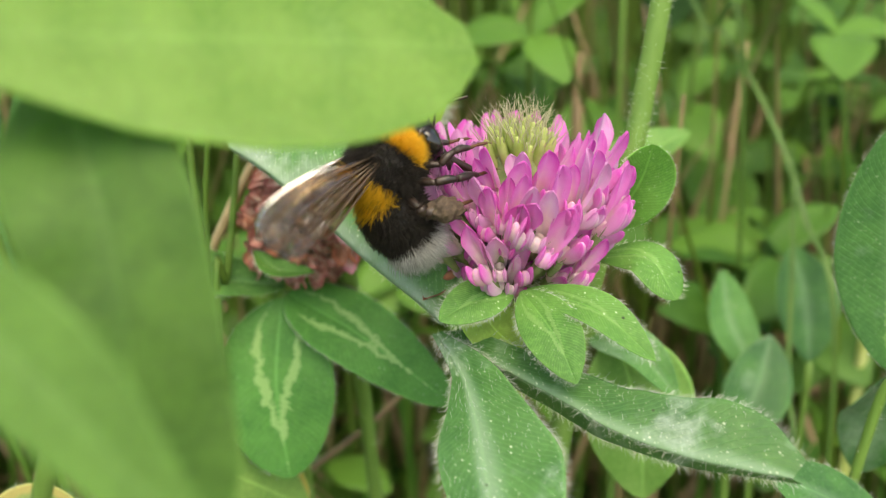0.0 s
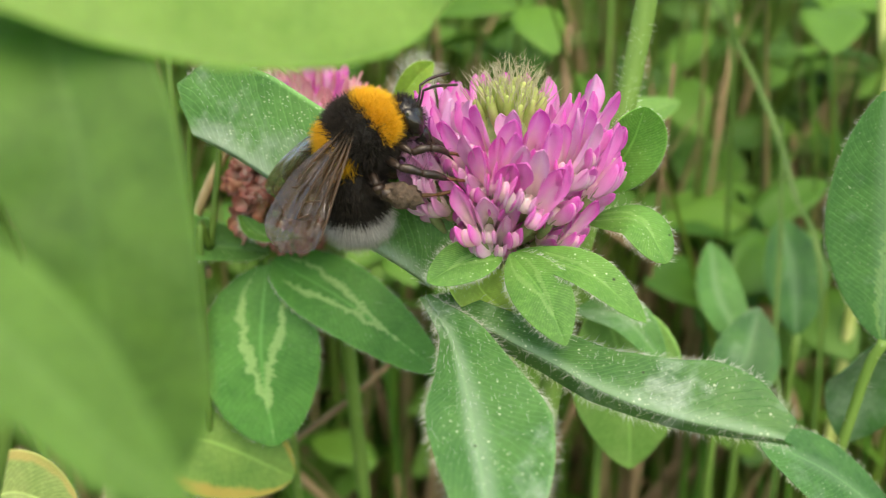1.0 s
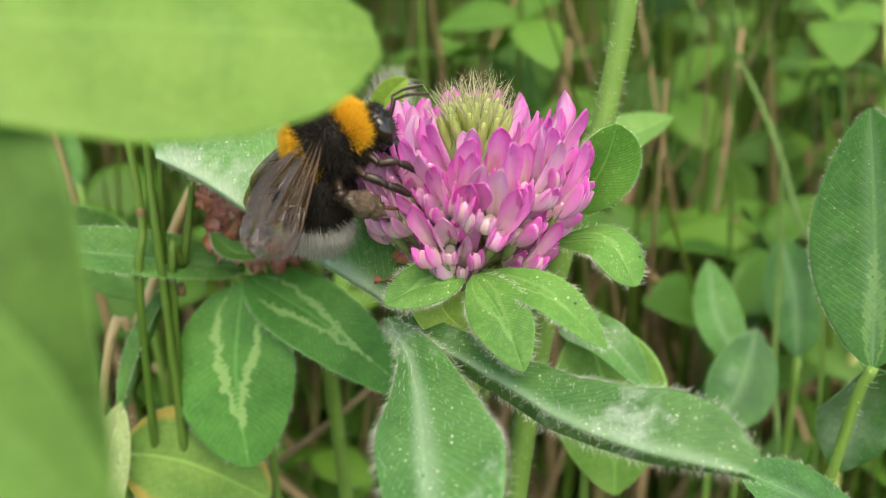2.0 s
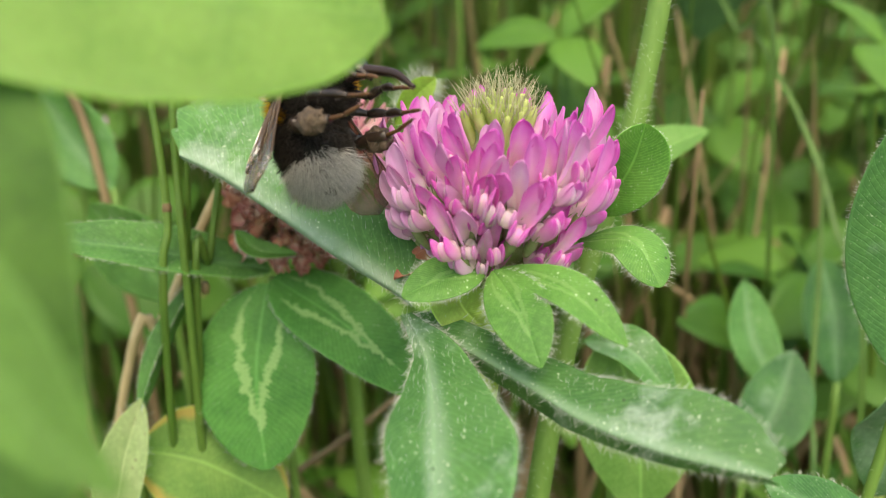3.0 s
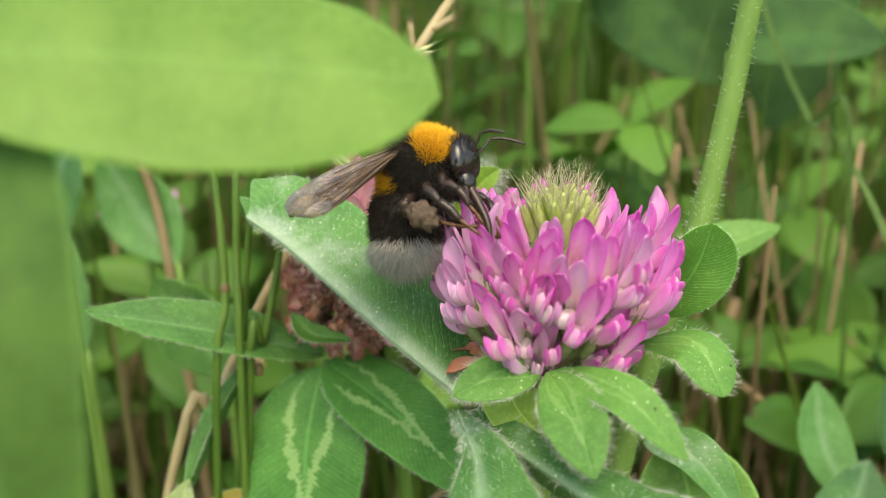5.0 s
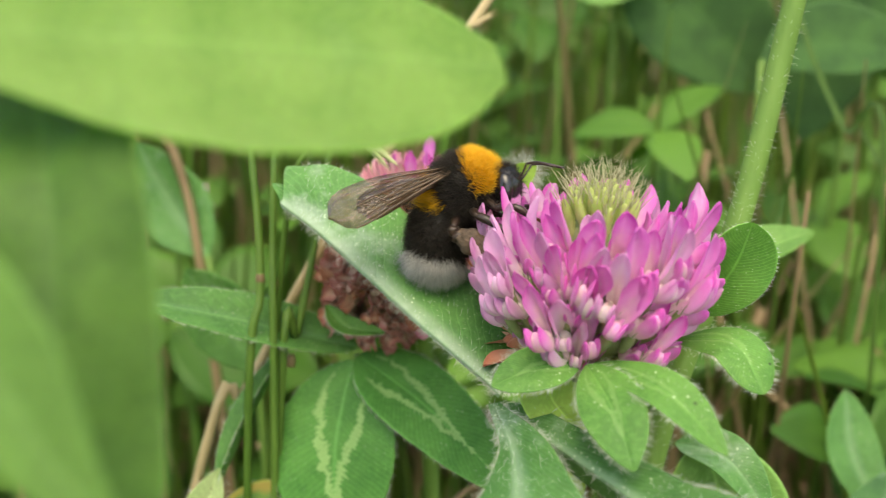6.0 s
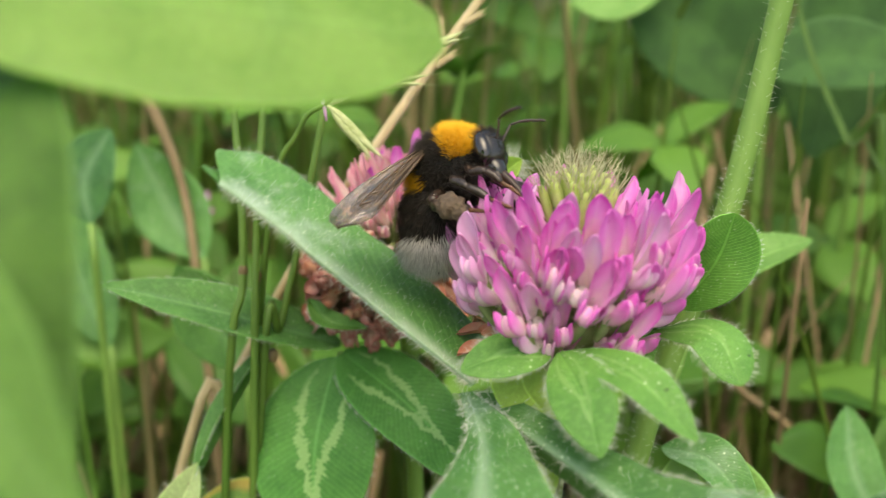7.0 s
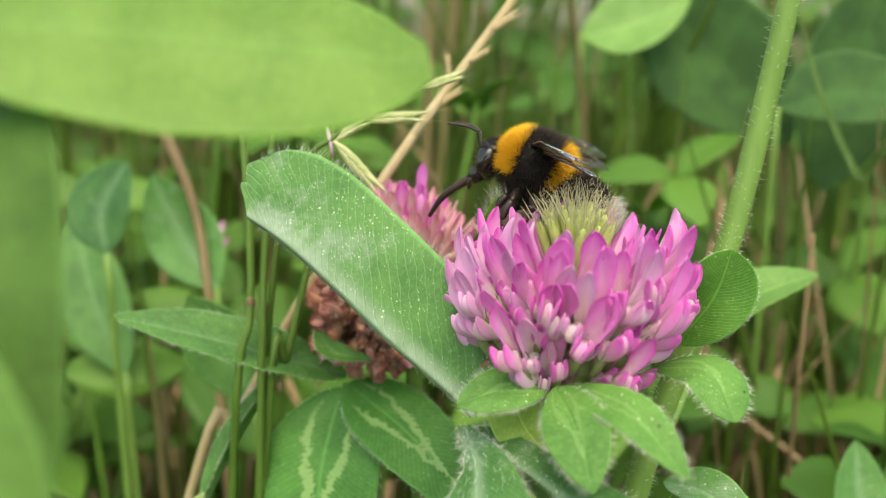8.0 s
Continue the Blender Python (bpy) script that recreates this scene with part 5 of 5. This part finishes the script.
def wing(name, length, width, sg, root):
    """A wing that lies back along -x, its leading edge outward; veins stand on it."""
    n, m = 16, 6
    verts, uvs, faces = [], [], []
    for skin in (0, 1):
        for i in range(n + 1):
            s = i / n
            lead = width * (0.10 + 0.34 * s) * (1 - max(0, s - 0.8) ** 2 * 20 * 0.5)
            trail = -width * (0.08 + 0.62 * math.sin(min(1, s * 1.05) * math.pi * 0.62) ** 1.2)
            end = math.sqrt(max(0.0, 1 - max(0, (s - 0.82) / 0.18) ** 2)) if s > 0.82 else 1
            for k in range(m + 1):
                f = k / m
                y = (lead * (1 - f) + trail * f) * end + (lead + trail) * 0.5 * (1 - end)
                z = 0.22 * math.sin(f * 12) * s + 0.3 * math.sin(s * 2.5) - skin * 0.03
                verts.append((-length * s, -y * -sg, z))
                uvs.append((s, f))
    q = (n + 1) * (m + 1)
    for i in range(n):
        for k in range(m):
            a = i * (m + 1) + k
            faces += [(a, a + 1, a + m + 2, a + m + 1), (q + a, q + a + m + 1, q + a + m + 2, q + a + 1)]
    me = mesh_of(name, verts, faces, WING, uvs)
    ob = part(name, me, bee, "smoky brown see-through wing")
    ob.location = V(root) * K
    v = Soup()
    for k, last in ((0, n - 1), (1, n - 3), (2, int(n * 0.75)), (3, int(n * 0.85)), (5, int(n * 0.6))):
        line = [V(verts[i * (m + 1) + k]) + V(0, 0, 0.04) for i in range(0, last, 2)]
        tube(v, line, [0.22 if k < 2 else 0.12, 0.07], 14, 5)
    for i, (k1, k2) in ((6, (1, 2)), (9, (1, 3)), (11, (2, 3)), (8, (3, 5))):
        a, b = V(verts[i * (m + 1) + k1]), V(verts[(i + 1) * (m + 1) + k2])
        tube(v, [a, a.lerp(b, 0.5), b], [0.08, 0.07], 3, 4)
    part("vein_net", v.mesh("vein_net", VEIN), ob, "dark wing veins", "stuff")
    return ob


ROOTS = {("forewing", -1): (0.4, -3.0, 2.6), ("forewing", 1): (0.4, 3.0, 2.6), ("hindwing", -1): (-0.9, -3.0, 2.1), ("hindwing", 1): (-0.9, 3.0, 2.1)}
wings = {key: wing(key[0], 16.5 if key[0] == "forewing" else 11.5, 6.4 if key[0] == "forewing" else 4.8, key[1], root) for key, root in ROOTS.items()}


def leg(points, radii, root, label, pollen=False):
    s = Soup()
    for k in range(3):
        a, b = V(points[k]), V(points[k + 1])
        tube(s, [a, a.lerp(b, 0.5) + V(0, 0, 0.15), b], [radii[k] * 0.8, radii[k], radii[k] * 0.6], 7, 8)
    r = random.Random(9)
    for _ in range(160):
        k = r.randrange(3)
        p = V(points[k]).lerp(V(points[k + 1]), r.random())
        d = jitter(r, 1).normalized()
        hair(s, p + d * radii[k] * 0.7, d, r.uniform(0.5, 1.0), 0.03)
    o = V(points[0])
    ob = part("leg", s.mesh("leg", LEG, o), bee, label)
    ob.location = o * K
    f = Soup()
    p = [V(q) for q in points[3:]]
    for a, b in zip(p, p[1:]):
        tube(f, [a, a.lerp(b, 0.5), b], [0.26, 0.24, 0.18], 4, 6)
    for sg in (-1, 1):
        hair(f, p[-1], (p[-1] - p[-2]).normalized() + V(0, sg * 0.5, -0.3), 0.7, 0.07)
    part("foot", f.mesh("foot", LEG_BROWN, o), ob, "brown jointed foot")
    if pollen:
        s = Soup()
        c = V(points[2]).lerp(V(points[3]), 0.55) - o
        ball(s, c + V(0, 0.5 * (1 if points[0][1] > 0 else -1), 0), (2.1, 1.15, 1.5), 50, 18, 20, lambda q: q * (1 + 0.34 * noise.noise(q * 1.6) + 0.16 * noise.noise(q * 4.0)))
        part("pollen_load", s.mesh("pollen_load", POLLEN), ob, "grey-brown clump of pollen")
    return ob


legs = {}
for sg in (-1, 1):
    legs["front", sg] = leg([(2.4, 1.8 * sg, -2.8), (4.2, 3.4 * sg, -3.6), (6.4, 3.6 * sg, -3.2), (8.4, 3.0 * sg, -4.2), (9.6, 2.8 * sg, -4.6), (10.8, 2.6 * sg, -5.2)], [0.5, 0.55, 0.5], None, "black bent leg")
    legs["middle", sg] = leg([(0.4, 2.2 * sg, -3.2), (1.8, 4.8 * sg, -4.0), (4.0, 5.2 * sg, -5.4), (6.4, 4.4 * sg, -7.2), (7.6, 4.2 * sg, -7.9), (8.8, 4.0 * sg, -8.6)], [0.55, 0.6, 0.55], None, "black bent leg")
    legs["hind", sg] = leg([(-1.6, 2.2 * sg, -3.2), (-1.8, 4.8 * sg, -4.4), (-2.0, 5.0 * sg, -5.4), (1.6, 4.6 * sg, -8.4), (3.2, 4.3 * sg, -9.6), (5.4, 4.0 * sg, -10.6)], [0.6, 0.75, 0.95], None, "black hind leg carrying pollen", True)

# ---- what moves ----
BEE_ROWS = [
    (0, pose(-0.00857, -0.00869, 0.22048, -14.3, -46.6, 35.8)),
    (0.5, pose(-0.01224, -0.01000, 0.22036, -11.0, -59.4, 7.9)),
    (1, pose(-0.01001, -0.00848, 0.21934, -1.5, -38.3, 10.6)),
    (1.5, pose(-0.00826, -0.00741, 0.21980, 3.1, -29.0, 17.6)),
    (1.7, pose(-0.00829, -0.00741, 0.21972, 1.6, -28.5, 18.1)),
    (2.8, pose(-0.01286, -0.00480, 0.22355, -41.7, -57.0, 4.6)),
    (3, pose(-0.01363, -0.00480, 0.22377, -49.1, -60.1, 8.4)),
    (3.5, pose(-0.01046, -0.00128, 0.22106, -22.7, -24.8, 2.5)),
    (4, pose(-0.01057, -0.00374, 0.22571, -24.1, -42.2, -8.0)),
    (4.5, pose(-0.01176, -0.00068, 0.22488, -37.9, -50.1, -0.5)),
    (4.7, pose(-0.00841, -0.00068, 0.22556, -36.2, -47.2, -0.8)),
    (5.8, pose(-0.01055, 0.00574, 0.22064, -15.1, -30.9, -1.3)),
    (6, pose(-0.00958, 0.00574, 0.22033, -15.1, -30.7, -0.8)),
    (6.5, pose(-0.00858, 0.00596, 0.22005, -19.3, -34.8, -9.7)),
    (7, pose(-0.00810, 0.00242, 0.22210, -29.4, -48.4, -2.5)),
    (7.1, pose(-0.00836, 0.00602, 0.22020, -29.0, -65.7, -23.2)),
    (7.2, pose(-0.00464, 0.00800, 0.22052, -4.4, -60.2, -47.6)),
    (7.3, pose(-0.00000, 0.01007, 0.22500, 3.6, -35.4, -74.1)),
    (7.4, pose(0.00614, 0.01216, 0.22866, -2.2, -26.0, -136.2)),
    (7.466, pose(0.00951, 0.01312, 0.23489, 14.3, -0.2, -150.7)),
    (7.5, pose(0.00951, 0.01312, 0.23489, 14.3, -0.2, -150.7)),
    (7.534, pose(0.00951, 0.01312, 0.23489, 14.3, -0.2, -150.7)),
    (7.6, pose(0.00732, 0.01319, 0.23302, 1.2, -11.8, -143.2)),
    (7.7, pose(0.00870, 0.01331, 0.24318, 7.0, -16.1, -145.2)),
    (7.766, pose(0.00591, 0.01350, 0.22671, 1.8, -5.9, -154.5)),
    (7.8, pose(0.00591, 0.01350, 0.22671, 1.8, -5.9, -154.5)),
    (7.834, pose(0.00591, 0.01350, 0.22671, 1.8, -5.9, -154.5)),
    (7.9, pose(0.00366, 0.01374, 0.21903, 4.5, -14.2, -171.0)),
    (7.967, pose(0.00031, 0.01373, 0.22598, 4.5, -19.8, -179.5)),
    (8, pose(0.00031, 0.01373, 0.22598, 4.5, -19.8, -179.5)),
]
BEND_ROWS = [(0, -79), (0.5, -78), (1, -61), (1.5, -62), (1.7, -60), (2.8, -67), (3, -67), (3.5, -67), (4, -72), (4.5, -60), (4.7, -60), (5.8, -56), (6, -54), (6.5, -59), (7, -54), (7.1, -65), (7.2, -45), (7.3, -35), (7.4, -11), (7.466, -14), (7.5, -14), (7.534, -14), (7.6, -20), (7.7, -29), (7.766, -12), (7.8, -12), (7.834, -12), (7.9, -22), (8, -22)]

# the head nods: seconds, degrees down
NOD_ROWS = [(0, 22), (0.5, 20), (1.7, 16), (3.0, 10), (3.5, 14), (4.0, 18), (4.5, 40), (6.0, 26), (7.0, 26), (7.2, 12), (7.4, 2), (7.5, -4), (7.6, -2), (8.0, 0)]

# wings at rest: seconds, sweep outward, pitch of the tips, roll
REST = [(0.0, 0, 13, 58), (0.5, 1, -43, 58), (1.0, 22, -20, 58), (1.5, 20, -21, 58), (3.0, 40, -49, 45), (3.5, 17, -20, 6), (4.0, 28, -36, 30), (4.5, 41, -32, 58), (6.0, 36, -5, 58), (6.5, 21, -2, 58), (7.0, 50, -29, 58), (7.15, 34, -4, 50), (7.25, 60, 0, 30)]
# the broad leaf sways about its base: seconds, degrees about x, y and z
LEAF_ROWS = [(0, -4.0, 5.0, -13.0), (1, 14.8, -4.7, -18.1), (1.5, -10.8, 1.6, -5.2), (3, -15.1, 1.0, -3.4), (3.5, -11.4, 2.0, -1.0), (4.5, -33.2, 13.8, 2.5), (6, -34.3, 16.8, 5.9), (6.5, -37.4, 25.4, 11.2), (7, -39.3, 24.6, 25.2), (7.5, 9.1, -0.1, -7.4), (8, 3.0, 5.2, -0.1)]
# the near leaf: seconds, sway in millimetres, turn about its tip
NEAR_ROWS = [(0.0, 1.4, 0.3, 5), (0.2, -0.2, -0.6, 6), (0.5, -0.2, 1.3, 7), (1.0, -0.2, 1.0, 7), (1.5, 1.2, -0.8, 6), (3.0, -0.2, -2.6, 5), (3.5, -2.2, -1.6, 7), (4.0, -1.5, -2.0, 7), (4.5, -0.9, -0.7, 5), (6.0, 0, 0, 1), (6.5, -0.3, 0, 1), (7.0, -1, -1, 1), (7.4, -1, -1.2, 0), (7.7, -2, -1.6, 0), (8.0, -1, 0.3, 0)]

# the hanging near leaf drifts further aside
DRIFT = {0.0: -1.6, 0.2: -1.4, 0.5: -0.9, 1.0: 0.0, 1.5: 0.2, 3.0: -0.9, 3.5: -0.3, 4.0: 0.0, 4.5: -1.5, 6.0: -3.2, 6.5: -3.4, 7.0: -2.5, 7.4: -2.7, 7.7: -2.8, 8.0: -3.1}

# the hanging leaf's lit half in front: seconds, drift in millimetres
FRONT_ROWS = [(0, 0.0, 0.0, 0.0), (0.5, -2.6, 3.2, 2.2), (1, -0.3, 0.3, -2.6), (1.5, 4.3, 1.1, -3.1), (3, 4.6, 2.7, -4.6), (3.5, -1.1, 0.2, -4.0), (4, 6.0, 1.7, -5.4), (4.5, 2.2, 0.8, -5.3), (6, -0.6, 3.8, -3.2), (6.5, -2.1, 2.7, -3.7), (7, 3.6, 4.7, -8.0), (7.5, 4.4, 5.1, -10.5), (8, 4.6, 3.9, -10.5)]


def motions():
    walk(bee, BEE_ROWS)
    walk(tail, [(t, Matrix.Translation(WAIST * K) @ pose(0, 0, 0, 0, a, 0) @ Matrix.Translation(V(1.4 if t > 2.5 else 0.6, 0, 0) * K)) for t, a in BEND_ROWS])
    walk(skull, [(t, Matrix.Translation(HEADPIVOT * K) @ pose(0, 0, 0, 0, a, 0)) for t, a in NOD_ROWS])
    for (kind, sg), ob in wings.items():
        root = Matrix.Translation(V(ROOTS[kind, sg]) * K)
        rows = [(t, root @ pose(0, 0, 0, -sg * roll, pitch * (1 if kind == "forewing" else 0.8), -sg * sweep * (1 if kind == "forewing" else 0.8))) for t, sweep, pitch, roll in REST]
        for k in range(7):
            for lag, flap in ((0, 92), (1, 12)):
                t = min(7.375 + k / 10 + lag / 20, 8.05)
                flap = 14 if t > 7.95 else flap
                rows.append((t, root @ pose(0, 0, 0, sg * flap) @ pose(0, 0, 0, 0, -8, -sg * (74 if kind == "forewing" else 58))))
        walk(ob, rows)
    for (kind, sg), ob in legs.items():
        at = Matrix.Translation(ob.location)
        fold = {"front": 100, "middle": 62, "hind": 18}[kind]
        walk(ob, [(t, at @ pose(0, 0, 0, 0, a * fold, 0)) for t, a in ((0.0, 0.2), (1.0, 0.35), (3.0, 0.4), (3.5, 0.35), (4.0, 0.6), (4.5, 0.75), (6.0, 0.3), (7.0, 0.5), (7.1, 0.4), (7.25, 0.6), (7.4, 1), (7.6, 0.8), (7.8, 1), (8.0, 0.9))])
    base = big_leaf.location.copy()
    walk(big_leaf, [(t, Matrix.Translation(base) @ pose(0, 0, 0, x, y, z)) for t, x, y, z in LEAF_ROWS])
    walk(near_lit_half, [(t, Matrix.Translation((V(-40, -64, 0) + V(x, y, z)) * K)) for t, x, y, z in FRONT_ROWS])
    tip = V(0.1, -35.9, 240.1) * K
    for ob, extra in ((near, 0), (near_low, 1)):
        home = ob.location.copy()
        walk(ob, [(t, Matrix.Translation(tip + V(x + extra * DRIFT[t], 0, z) * K) @ pose(0, 0, 0, 0, a, 0) @ Matrix.Translation(home - tip)) for t, x, z, a in NEAR_ROWS])


motions()
